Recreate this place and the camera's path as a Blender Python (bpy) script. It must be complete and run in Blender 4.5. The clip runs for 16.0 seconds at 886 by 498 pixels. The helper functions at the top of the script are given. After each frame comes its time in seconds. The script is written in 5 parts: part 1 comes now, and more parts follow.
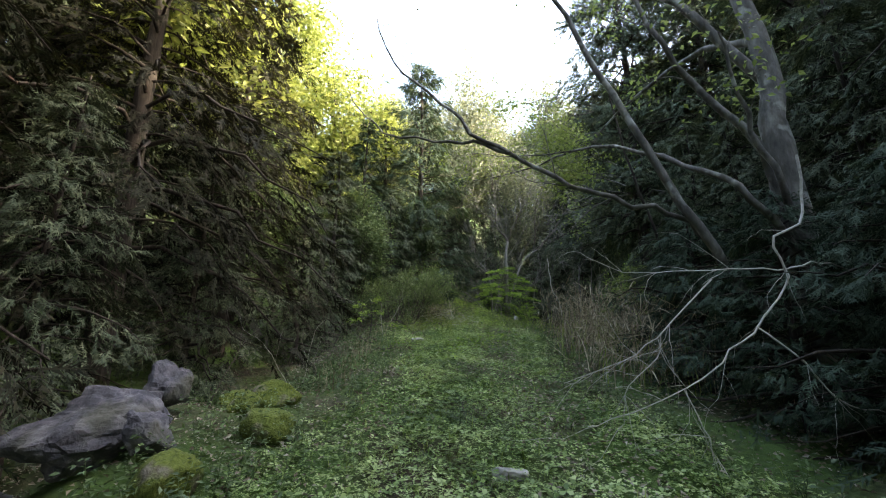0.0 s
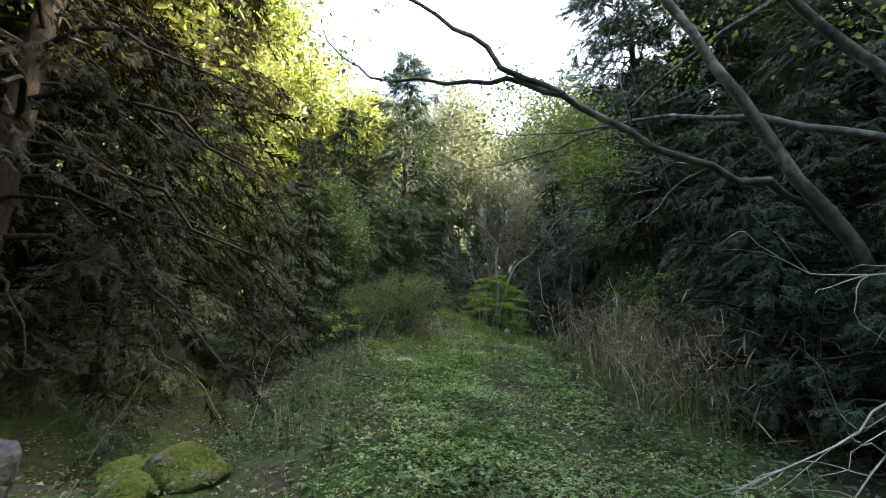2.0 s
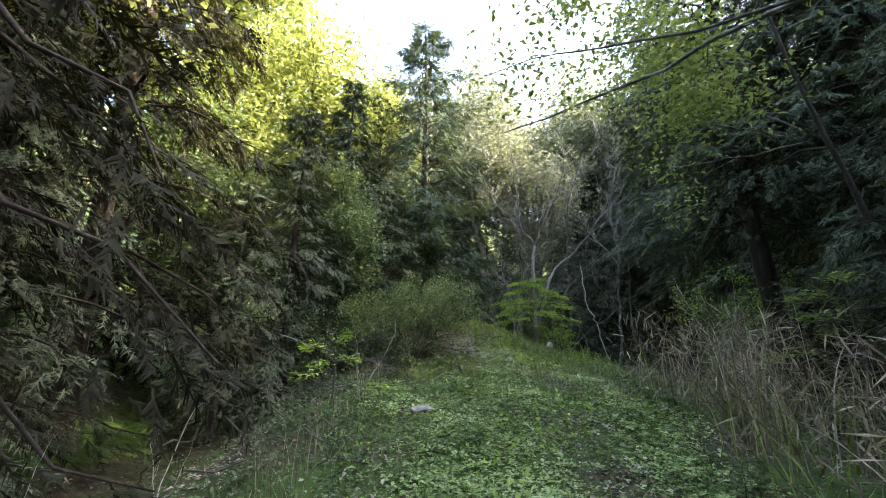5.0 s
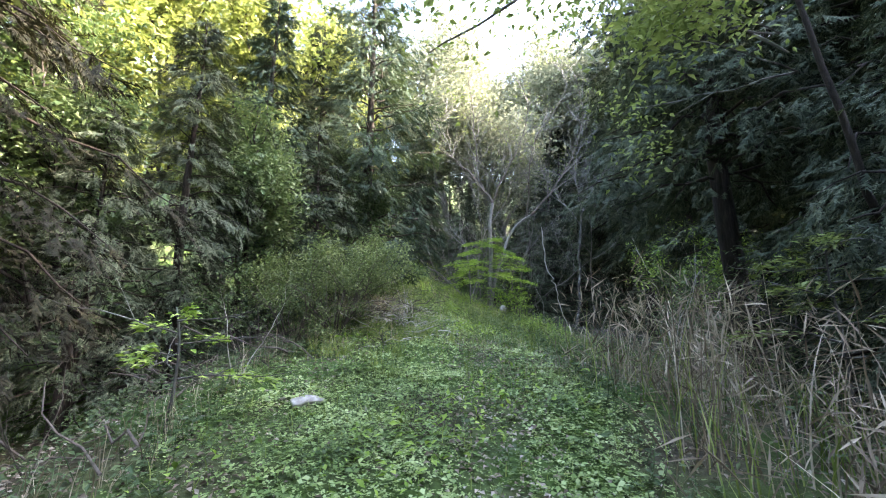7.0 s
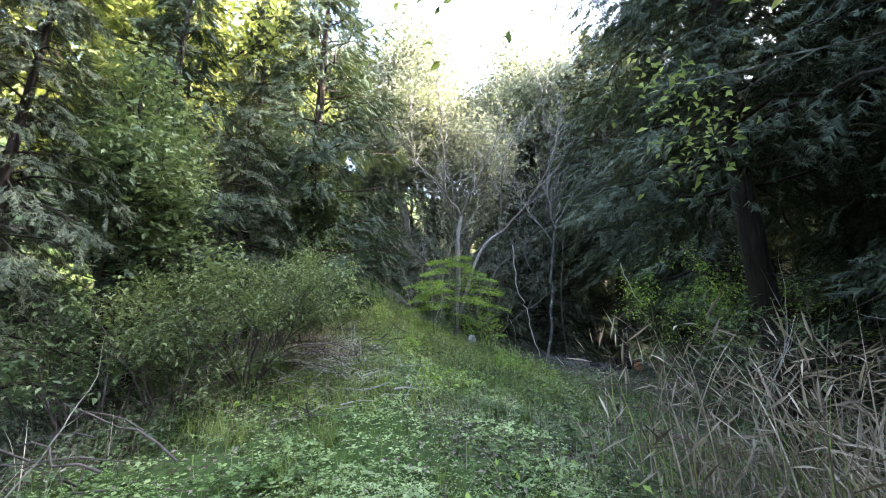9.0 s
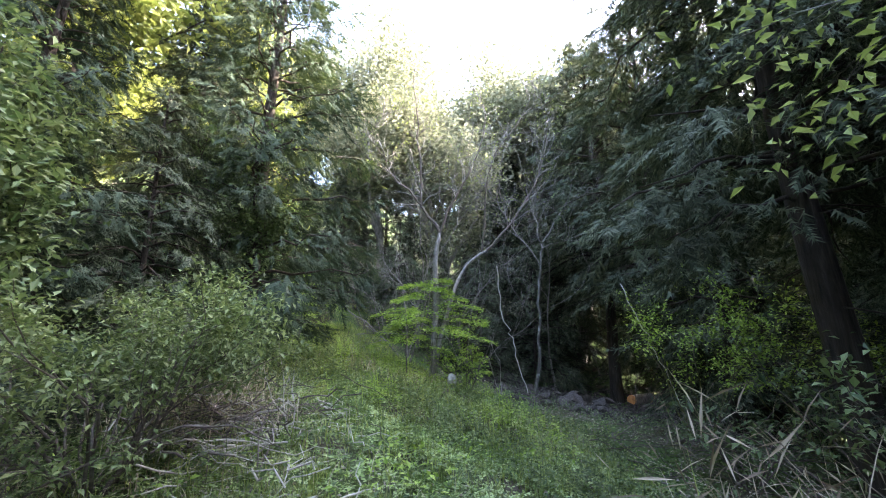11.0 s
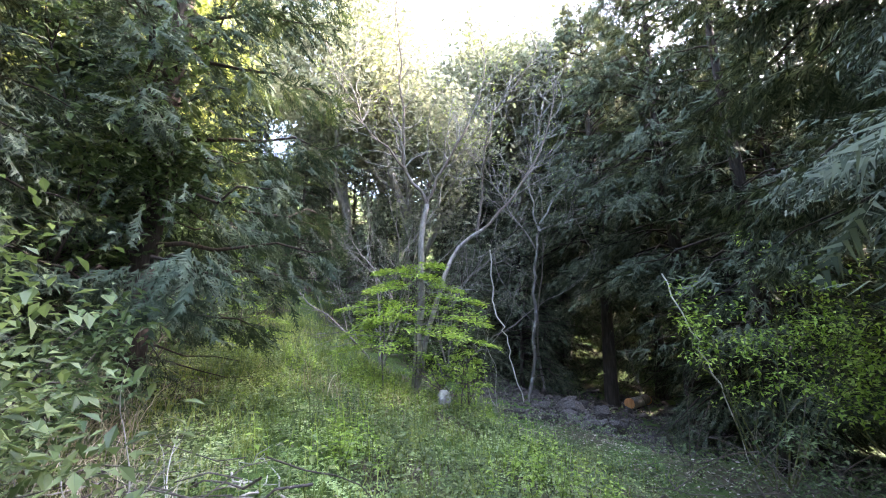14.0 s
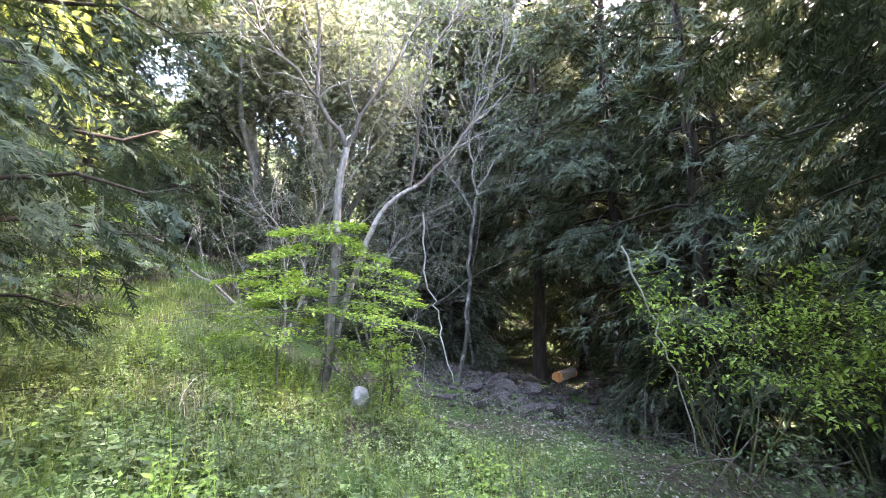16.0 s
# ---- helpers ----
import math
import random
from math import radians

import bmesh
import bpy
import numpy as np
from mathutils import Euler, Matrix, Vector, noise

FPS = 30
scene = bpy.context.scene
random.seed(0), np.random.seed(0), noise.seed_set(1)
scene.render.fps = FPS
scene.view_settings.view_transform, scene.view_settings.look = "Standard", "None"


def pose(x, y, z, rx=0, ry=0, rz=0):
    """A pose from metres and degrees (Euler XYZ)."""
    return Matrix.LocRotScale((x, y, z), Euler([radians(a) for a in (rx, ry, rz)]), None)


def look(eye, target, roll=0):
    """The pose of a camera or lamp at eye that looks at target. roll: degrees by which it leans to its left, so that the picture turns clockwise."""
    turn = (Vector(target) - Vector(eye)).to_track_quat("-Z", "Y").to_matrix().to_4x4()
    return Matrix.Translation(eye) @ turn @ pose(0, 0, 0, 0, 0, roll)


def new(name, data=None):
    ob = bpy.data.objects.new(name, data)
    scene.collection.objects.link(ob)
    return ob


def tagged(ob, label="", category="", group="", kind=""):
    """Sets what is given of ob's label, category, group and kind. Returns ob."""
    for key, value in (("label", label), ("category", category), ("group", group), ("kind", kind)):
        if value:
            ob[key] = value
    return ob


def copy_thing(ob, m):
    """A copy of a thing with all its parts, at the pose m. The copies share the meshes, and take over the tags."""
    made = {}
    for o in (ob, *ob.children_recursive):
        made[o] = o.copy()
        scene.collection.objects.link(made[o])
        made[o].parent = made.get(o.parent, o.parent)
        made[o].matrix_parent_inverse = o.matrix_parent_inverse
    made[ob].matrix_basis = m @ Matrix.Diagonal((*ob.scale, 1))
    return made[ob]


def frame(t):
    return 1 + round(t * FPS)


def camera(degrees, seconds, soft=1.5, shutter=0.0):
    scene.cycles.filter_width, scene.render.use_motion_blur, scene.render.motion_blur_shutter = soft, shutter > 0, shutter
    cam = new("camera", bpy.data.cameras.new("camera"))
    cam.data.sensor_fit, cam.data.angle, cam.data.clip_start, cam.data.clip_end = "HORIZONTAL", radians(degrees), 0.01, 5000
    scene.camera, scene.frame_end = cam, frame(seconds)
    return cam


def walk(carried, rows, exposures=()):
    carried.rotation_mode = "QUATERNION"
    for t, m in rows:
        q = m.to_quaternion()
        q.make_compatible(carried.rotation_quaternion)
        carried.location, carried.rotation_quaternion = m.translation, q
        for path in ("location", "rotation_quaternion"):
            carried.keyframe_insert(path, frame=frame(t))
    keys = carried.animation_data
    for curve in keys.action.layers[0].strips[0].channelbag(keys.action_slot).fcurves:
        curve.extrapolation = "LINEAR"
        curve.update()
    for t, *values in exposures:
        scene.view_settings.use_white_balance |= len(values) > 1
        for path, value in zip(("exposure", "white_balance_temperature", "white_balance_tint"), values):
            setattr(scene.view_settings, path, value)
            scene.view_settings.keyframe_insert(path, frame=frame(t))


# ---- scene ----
cam = camera(94.9, 16.0, soft=1.1)
METRES, EYE, TILT, LEAN, TURN = 13.0, 1.55, 14.0, 0.0, 0.0
ROWS = [
    (0.0, 0.0, 0.0, 0.0, 0.0, 0.0, 0.0),
    (0.5, -0.0061, 0.0321, -0.005, -0.46, 0.4, -0.12),
    (1.0, -0.0198, 0.0629, -0.0069, -1.0, 0.68, -0.35),
    (1.5, -0.0274, 0.0913, -0.0045, -1.87, 0.89, -0.66),
    (2.0, -0.021, 0.1202, -0.011, -3.05, 1.25, -0.89),
    (2.5, -0.0241, 0.1522, -0.0092, -4.0, 1.79, -1.14),
    (3.0, -0.0274, 0.1872, -0.0077, -4.24, 2.25, -1.24),
    (3.5, -0.0185, 0.2145, -0.0104, -3.77, 2.71, -1.04),
    (4.0, -0.0252, 0.2483, -0.0149, -2.18, 3.06, -0.56),
    (6.5, 0.0189, 0.3612, -0.0175, 1.64, -2.7, 0.65),
    (7.0, 0.0358, 0.3857, -0.0212, -3.47, -3.95, -0.74),
    (7.5, 0.0373, 0.4203, -0.0263, -6.1, -4.1, -1.5),
    (8.0, 0.0403, 0.453, -0.0224, -7.29, -3.65, -1.87),
    (8.5, 0.0523, 0.4906, -0.0228, -8.21, -2.81, -2.07),
    (9.0, 0.0434, 0.5283, -0.0248, -9.04, -1.54, -2.28),
    (11.5, 0.0709, 0.6876, -0.0251, -12.58, 1.96, -2.89),
    (12.0, 0.0622, 0.7254, -0.0264, -12.8, 2.48, -3.03),
    (12.5, 0.0642, 0.7528, -0.0285, -12.86, 2.54, -3.02),
    (13.0, 0.0674, 0.7831, -0.0289, -13.39, 2.14, -3.16),
    (13.5, 0.0668, 0.8152, -0.0344, -14.74, 1.18, -3.51),
    (14.0, 0.0752, 0.8385, -0.041, -16.85, -0.04, -4.11),
    (14.5, 0.0866, 0.8656, -0.0426, -19.27, -1.13, -4.74),
    (15.0, 0.0917, 0.898, -0.0438, -21.81, -1.97, -5.43),
    (15.5, 0.1029, 0.9203, -0.0483, -24.5, -2.73, -6.14),
    (16.0, 0.1179, 0.9504, -0.0502, -26.77, -3.73, -6.66),
]
walk(cam, [(t, pose(0, 0, EYE, TILT, LEAN, TURN) @ pose(METRES * x, METRES * y, METRES * z, 90 + pitch, roll, yaw)) for t, x, y, z, yaw, pitch, roll in ROWS],
     [(0.0, 3.75, 7900, 9), (3.0, 3.75, 7900, 9), (4.2, 3.7, 7800, 10), (6.3, 4.7, 7000, 16), (9.0, 4.65, 6900, 17), (12.0, 4.65, 6900, 20), (14.5, 5.25, 7000, 22), (16.0, 5.6, 7300, 24)])

# ---- world and sun ----
SUN_EL, SUN_AZ = 33.0, 95.0          # degrees; azimuth from straight ahead (+y), towards +x
world = bpy.data.worlds.new("sky")
scene.world = world
world.use_nodes = True
wn = world.node_tree.nodes
sky = wn.new("ShaderNodeTexSky")
sky.sky_type, sky.sun_disc = "NISHITA", False
sky.sun_elevation, sky.sun_rotation = radians(SUN_EL), radians(SUN_AZ)
sky.dust_density, sky.air_density = 3.0, 1.0
wn["Background"].inputs["Strength"].default_value = 0.15
world.node_tree.links.new(sky.outputs["Color"], wn["Background"].inputs["Color"])
sun_data = bpy.data.lights.new("sun", "SUN")
sun_data.energy, sun_data.angle, sun_data.color = 2.6, radians(0.6), (1.0, 0.95, 0.84)
sun = new("sun", sun_data)
ce, se = math.cos(radians(SUN_EL)), math.sin(radians(SUN_EL))
sun_dir = Vector((math.sin(radians(SUN_AZ)) * ce, math.cos(radians(SUN_AZ)) * ce, se))
sun.matrix_world = look(sun_dir * 80, (0, 0, 0))


# ---- materials ----
def nodes_of(name):
    m = bpy.data.materials.new(name)
    m.use_nodes = True
    return m, m.node_tree.nodes, m.node_tree.links, m.node_tree.nodes["Principled BSDF"]


def ramp(n, stops):
    r = n.new("ShaderNodeValToRGB")
    while len(r.color_ramp.elements) < len(stops):
        r.color_ramp.elements.new(0.5)
    for e, (p, c) in zip(r.color_ramp.elements, stops):
        e.position, e.color = p, (*c, 1)
    return r


def leaf_mat(name, stops, rough=0.55, through_light=0.4, glow_tint=(1.25, 1.15, 0.5), scale=0.7, gloss=0.2, patch=0.9):
    """Thin leaves: each one has its own shade, and clumps differ over about a metre. Some light passes through."""
    m, n, l, b = nodes_of(name)
    geo, tc, nz = n.new("ShaderNodeNewGeometry"), n.new("ShaderNodeTexCoord"), n.new("ShaderNodeTexNoise")
    info = n.new("ShaderNodeObjectInfo")
    nz.inputs["Scale"].default_value, nz.inputs["Detail"].default_value = scale, 3
    l.new(tc.outputs["Object"], nz.inputs["Vector"])
    a = n.new("ShaderNodeMath")
    a.operation = "MULTIPLY_ADD"
    a.inputs[1].default_value = 0.55
    l.new(geo.outputs["Random Per Island"], a.inputs[0])
    b2 = n.new("ShaderNodeMath")
    b2.operation = "MULTIPLY_ADD"
    b2.inputs[1].default_value, b2.inputs[2].default_value = patch, 0.2 - 0.5 * patch
    l.new(nz.outputs["Fac"], b2.inputs[0])
    b3 = n.new("ShaderNodeMath")
    b3.operation = "MULTIPLY_ADD"
    b3.inputs[1].default_value = 0.16
    l.new(info.outputs["Random"], b3.inputs[0])
    l.new(b2.outputs[0], b3.inputs[2])
    l.new(b3.outputs[0], a.inputs[2])
    r = ramp(n, stops)
    l.new(a.outputs[0], r.inputs[0])
    l.new(r.outputs[0], b.inputs["Base Color"])
    b.inputs["Roughness"].default_value = rough
    b.inputs["Specular IOR Level"].default_value = gloss
    tr, mx, tint = n.new("ShaderNodeBsdfTranslucent"), n.new("ShaderNodeMixShader"), n.new("ShaderNodeMix")
    tint.data_type, tint.blend_type = "RGBA", "MULTIPLY"
    tint.inputs[0].default_value = 1.0
    tint.inputs[7].default_value = (*glow_tint, 1)
    l.new(r.outputs[0], tint.inputs[6])
    l.new(tint.outputs[2], tr.inputs["Color"])
    mx.inputs[0].default_value = through_light
    l.new(b.outputs[0], mx.inputs[1])
    l.new(tr.outputs[0], mx.inputs[2])
    l.new(mx.outputs[0], n["Material Output"].inputs[0])
    return m


def solid_mat(name, stops, scale, rough=0.85, bump=0.5, dist=0.02, stretch=(1, 1, 1), stops2=None, scale2=1.0, cut=(0.45, 0.6)):
    """Bark, stone, soil: two scales of colour and a relief; stops2 lies in patches over it (moss, lichen, litter)."""
    m, n, l, b = nodes_of(name)
    tc, mp, nz, nf = n.new("ShaderNodeTexCoord"), n.new("ShaderNodeMapping"), n.new("ShaderNodeTexNoise"), n.new("ShaderNodeTexNoise")
    mp.inputs["Scale"].default_value = stretch
    l.new(tc.outputs["Object"], mp.inputs["Vector"])
    nz.inputs["Scale"].default_value, nz.inputs["Detail"].default_value, nz.inputs["Roughness"].default_value = scale, 8, 0.65
    nf.inputs["Scale"].default_value, nf.inputs["Detail"].default_value = scale2, 5
    l.new(mp.outputs[0], nz.inputs["Vector"])
    l.new(tc.outputs["Object"], nf.inputs["Vector"])
    r = ramp(n, stops)
    l.new(nz.outputs["Fac"], r.inputs[0])
    colour = r.outputs[0]
    if stops2:
        r2, mask, mx = ramp(n, stops2), ramp(n, [(cut[0], (0, 0, 0)), (cut[1], (1, 1, 1))]), n.new("ShaderNodeMix")
        mx.data_type = "RGBA"
        l.new(nz.outputs["Fac"], r2.inputs[0])
        l.new(nf.outputs["Fac"], mask.inputs[0])
        l.new(mask.outputs[0], mx.inputs[0])
        l.new(colour, mx.inputs[6])
        l.new(r2.outputs[0], mx.inputs[7])
        colour = mx.outputs[2]
    l.new(colour, b.inputs["Base Color"])
    b.inputs["Roughness"].default_value = rough
    b.inputs["Specular IOR Level"].default_value = 0.3
    bp = n.new("ShaderNodeBump")
    bp.inputs["Strength"].default_value, bp.inputs["Distance"].default_value = bump, dist
    l.new(nz.outputs["Fac"], bp.inputs["Height"])
    l.new(bp.outputs[0], b.inputs["Normal"])
    return m


NEEDLE = leaf_mat("needles", [(0.1, (0.014, 0.020, 0.014)), (0.5, (0.052, 0.070, 0.046)), (0.9, (0.145, 0.17, 0.115))], 0.65, 0.15, gloss=0.06)
# brownish dry needles, with the bank's deep shade darkened into the colour
NEEDLE_DRY_SHADED = leaf_mat("needles_dry_shaded", [(0.1, (0.010, 0.011, 0.008)), (0.5, (0.022, 0.023, 0.015)), (0.9, (0.055, 0.053, 0.036))], 0.7, 0.12, gloss=0.06)
NEEDLE_BLUE = leaf_mat("needles_blue", [(0.1, (0.022, 0.038, 0.028)), (0.5, (0.042, 0.066, 0.046)), (0.9, (0.080, 0.110, 0.080))], 0.7, 0.18, gloss=0.08)
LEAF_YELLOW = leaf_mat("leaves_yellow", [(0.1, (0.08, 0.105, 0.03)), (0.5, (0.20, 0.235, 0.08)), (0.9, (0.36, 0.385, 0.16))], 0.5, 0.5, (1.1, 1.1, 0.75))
LEAF_GREEN = leaf_mat("leaves_green", [(0.1, (0.038, 0.072, 0.030)), (0.5, (0.075, 0.122, 0.052)), (0.9, (0.17, 0.225, 0.105))], 0.4, 0.35, (1.15, 1.1, 0.65), gloss=0.3)
LEAF_BRIGHT = leaf_mat("leaves_bright", [(0.1, (0.085, 0.15, 0.03)), (0.5, (0.225, 0.345, 0.065)), (0.9, (0.40, 0.50, 0.14))], 0.45, 0.4, (1.05, 1.1, 0.6), gloss=0.3)
LEAF_LIME = leaf_mat("leaves_lime", [(0.1, (0.09, 0.125, 0.04)), (0.5, (0.20, 0.255, 0.085)), (0.9, (0.33, 0.39, 0.16))], 0.5, 0.4, (1.1, 1.1, 0.75))
LEAF_BUSH = leaf_mat("leaves_bush", [(0.1, (0.040, 0.064, 0.026)), (0.5, (0.120, 0.165, 0.066)), (0.9, (0.27, 0.325, 0.155))], 0.4, 0.4, (1.1, 1.1, 0.65), gloss=0.35)
LEAF_PALE = leaf_mat("leaves_pale", [(0.1, (0.085, 0.095, 0.062)), (0.5, (0.165, 0.178, 0.118)), (0.9, (0.29, 0.305, 0.215))], 0.6, 0.45, (1.0, 1.0, 0.9))
CLOVER = leaf_mat("ground_cover", [(0.1, (0.035, 0.070, 0.018)), (0.5, (0.155, 0.245, 0.070)), (0.9, (0.38, 0.47, 0.23))], 0.42, 0.3, gloss=0.4, scale=1.3, patch=2.2)
GRASS = leaf_mat("grass", [(0.1, (0.055, 0.090, 0.024)), (0.5, (0.135, 0.195, 0.052)), (0.9, (0.29, 0.34, 0.13))], 0.5, 0.35, scale=1.1, patch=2.0)
STRAW = leaf_mat("dry_grass", [(0.1, (0.06, 0.048, 0.034)), (0.5, (0.22, 0.182, 0.130)), (0.9, (0.60, 0.53, 0.41))], 0.7, 0.3, (1.1, 1.0, 0.8))
LITTER = leaf_mat("leaf_litter", [(0.1, (0.05, 0.037, 0.026)), (0.5, (0.19, 0.15, 0.115)), (0.9, (0.45, 0.40, 0.34))], 0.75, 0.1, (1, 1, 1))
SOIL = solid_mat("soil", [(0.3, (0.022, 0.017, 0.011)), (0.55, (0.062, 0.048, 0.032)), (0.75, (0.13, 0.105, 0.075))], 14, 0.95, 0.8, 0.04,
                 stops2=[(0.3, (0.022, 0.045, 0.009)), (0.7, (0.065, 0.115, 0.022))], scale2=0.9, cut=(0.34, 0.56))
BARK_GREY = solid_mat("bark_grey", [(0.3, (0.035, 0.032, 0.028)), (0.5, (0.085, 0.08, 0.07)), (0.72, (0.20, 0.19, 0.17))], 9, 0.9, 0.6, 0.02, (1, 1, 0.35),
                      stops2=[(0.3, (0.12, 0.125, 0.11)), (0.7, (0.34, 0.34, 0.31))], scale2=3.5, cut=(0.55, 0.63))
BARK_DARK = solid_mat("bark_dark", [(0.3, (0.015, 0.012, 0.010)), (0.55, (0.042, 0.033, 0.027)), (0.75, (0.09, 0.072, 0.060))], 22, 0.95, 0.9, 0.02, (1, 1, 0.12))
BARK_PALE = solid_mat("bark_pale", [(0.3, (0.08, 0.075, 0.065)), (0.5, (0.16, 0.15, 0.135)), (0.72, (0.30, 0.285, 0.26))], 16, 0.85, 0.4, 0.01, (1, 1, 0.4))
BARK_MOSSY = solid_mat("bark_mossy", [(0.3, (0.05, 0.06, 0.02)), (0.7, (0.15, 0.16, 0.06))], 25, 0.95, 0.6, 0.01, stops2=[(0.3, (0.09, 0.08, 0.06)), (0.7, (0.2, 0.18, 0.15))], scale2=5, cut=(0.5, 0.6))
TWIG = solid_mat("twig_pale", [(0.3, (0.28, 0.26, 0.225)), (0.7, (0.52, 0.49, 0.44))], 30, 0.85, 0.3, 0.004)
TWIG_DARK = solid_mat("twig_dark", [(0.3, (0.05, 0.042, 0.036)), (0.7, (0.14, 0.12, 0.10))], 30, 0.9, 0.3, 0.004)
ROCK = solid_mat("boulder_stone", [(0.3, (0.022, 0.022, 0.026)), (0.5, (0.075, 0.074, 0.088)), (0.75, (0.24, 0.235, 0.25))], 5.5, 0.8, 0.9, 0.05,
                 stops2=[(0.3, (0.03, 0.032, 0.026)), (0.7, (0.09, 0.09, 0.075))], scale2=2.2, cut=(0.5, 0.62))
STONE = solid_mat("field_stone", [(0.3, (0.16, 0.155, 0.14)), (0.5, (0.28, 0.27, 0.25)), (0.75, (0.46, 0.45, 0.42))], 12, 0.85, 0.7, 0.02)
RUBBLE = solid_mat("rubble", [(0.3, (0.02, 0.017, 0.015)), (0.5, (0.065, 0.056, 0.052)), (0.75, (0.22, 0.20, 0.19))], 9, 0.9, 0.7, 0.02)
MOSS = solid_mat("moss", [(0.3, (0.045, 0.065, 0.012)), (0.5, (0.095, 0.125, 0.022)), (0.75, (0.17, 0.19, 0.045))], 38, 0.95, 1.0, 0.03,
                 stops2=[(0.3, (0.08, 0.07, 0.05)), (0.7, (0.20, 0.18, 0.15))], scale2=4.0, cut=(0.58, 0.68))
CUTWOOD = solid_mat("cut_wood", [(0.3, (0.42, 0.17, 0.06)), (0.6, (0.62, 0.30, 0.13)), (0.8, (0.72, 0.45, 0.26))], 10, 0.7, 0.3, 0.01, (1, 1, 0.2))


# ---- mesh helpers ----
def quads(name, V, F, mat, parent=None, smooth=False, kind=""):
    """One mesh object from arrays of corners and faces."""
    me = bpy.data.meshes.new(name)
    V, F = np.asarray(V, np.float32), np.asarray(F, np.int32)
    me.vertices.add(len(V))
    me.vertices.foreach_set("co", V.ravel())
    me.loops.add(F.size)
    me.loops.foreach_set("vertex_index", F.ravel())
    me.polygons.add(len(F))
    me.polygons.foreach_set("loop_start", np.arange(0, F.size, F.shape[1], dtype=np.int32))
    me.polygons.foreach_set("use_smooth", np.full(len(F), smooth))
    me.update(calc_edges=True)
    me.validate()
    me.materials.append(mat)
    ob = new(name, me)
    ob.parent = parent
    if kind:
        ob["kind"] = kind
    return ob


def thing(name, label, category, group="", kind="", at=(0, 0, 0), turn=0.0, size=1.0):
    e = new(name)
    e.empty_display_size = 0.2
    e.matrix_world = pose(*at, 0, 0, turn) @ Matrix.Scale(size, 4)
    return tagged(e, label, category, group, kind)


def unit(a):
    return a / np.maximum(np.linalg.norm(a, axis=-1, keepdims=True), 1e-9)


def tubes(paths, sides=6):
    """Tapered round stems: paths is a list of (points, radii)."""
    VV, FF, n0 = [], [], 0
    ang = np.linspace(0, 2 * np.pi, sides, endpoint=False)
    for P, r in paths:
        P, r = np.asarray(P, float), np.asarray(r, float)
        T = unit(np.gradient(P, axis=0))
        ref = np.array([0.31, 0.95, 0.05]) if abs(T[0, 1]) < 0.8 else np.array([0.95, 0.1, 0.3])
        A = unit(np.cross(T, ref))
        B = np.cross(T, A)
        ring = P[:, None] + r[:, None, None] * (np.cos(ang)[None, :, None] * A[:, None] + np.sin(ang)[None, :, None] * B[:, None])
        k = len(P)
        VV.append(ring.reshape(-1, 3))
        i, j = np.meshgrid(np.arange(k - 1), np.arange(sides), indexing="ij")
        a, b = i * sides + j, i * sides + (j + 1) % sides
        FF.append(np.stack([a, b, b + sides, a + sides], -1).reshape(-1, 4) + n0)
        n0 += k * sides
    return np.concatenate(VV), np.concatenate(FF)


def frames_of(D, N):
    """Rotation matrices whose y axis is D and whose z axis is near N."""
    D = unit(D)
    X = unit(np.cross(D, N))
    return np.stack([X, D, np.cross(X, D)], -1)


def scatter(tv, tf, P, D, N, S):
    """Copies of a small template (tv, tf) at P, along D, facing N, of size S, joined."""
    R = frames_of(D, N)
    S = np.asarray(S, float)
    S = S[:, None] if S.ndim == 1 else S
    V = np.einsum("nij,nkj->nki", R, tv[None] * S[:, None, :]) + P[:, None]
    F = tf[None] + (np.arange(len(P)) * len(tv))[:, None, None]
    return V.reshape(-1, 3), F.reshape(-1, tf.shape[1])


def flat_leaf(width=0.5):
    """The same seen from farther off: one bent face."""
    return np.array([[0, 0, 0], [-width * 0.5, 0.45, 0.08], [0, 1, -0.08], [width * 0.5, 0.45, 0.08]]), np.array([[0, 3, 2, 1]])


def leaf_shape(width=0.5, fold=0.12):
    """A pointed leaf, one long: two halves folded along the rib."""
    v = np.array([[0, 0, 0], [-width * 0.5, 0.42, fold], [0, 1, -0.05], [0, 0.5, 0], [width * 0.5, 0.42, fold]])
    f = np.array([[0, 3, 2, 1], [0, 4, 2, 3]])
    return v, f


def frond_shape(pairs=5, width=0.062, reach=0.32, seed=0):
    """A loose spray: a rib with uneven pairs of narrow pointed leaflets."""
    v, f = [], []
    rng = np.random.RandomState(seed)

    def blade(p, d, L, w):
        p, d = np.array(p), np.array(d) / np.linalg.norm(d)
        s = np.array([d[1], -d[0], 0])
        n0 = len(v)
        v.extend([p - s * w * 0.5, p + s * w * 0.5, p + d * L + np.array([0, 0, -0.15 * L])])
        f.append([n0, n0 + 1, n0 + 2])
    blade((0, 0, 0), (0, 1, 0), 1.0, 0.05)
    for k in range(pairs):
        s = 0.12 + 0.8 * k / pairs
        L = reach * (1.05 - 0.6 * s)
        for side in (-1, 1):
            blade((0, s + rng.uniform(-0.06, 0.06), -0.05 * s), (side * rng.uniform(0.4, 1.0), rng.uniform(0.6, 1.0), rng.uniform(-0.5, 0.2)), L * rng.uniform(0.6, 1.35), width * rng.uniform(0.7, 1.2))
    return np.array(v), np.array(f)


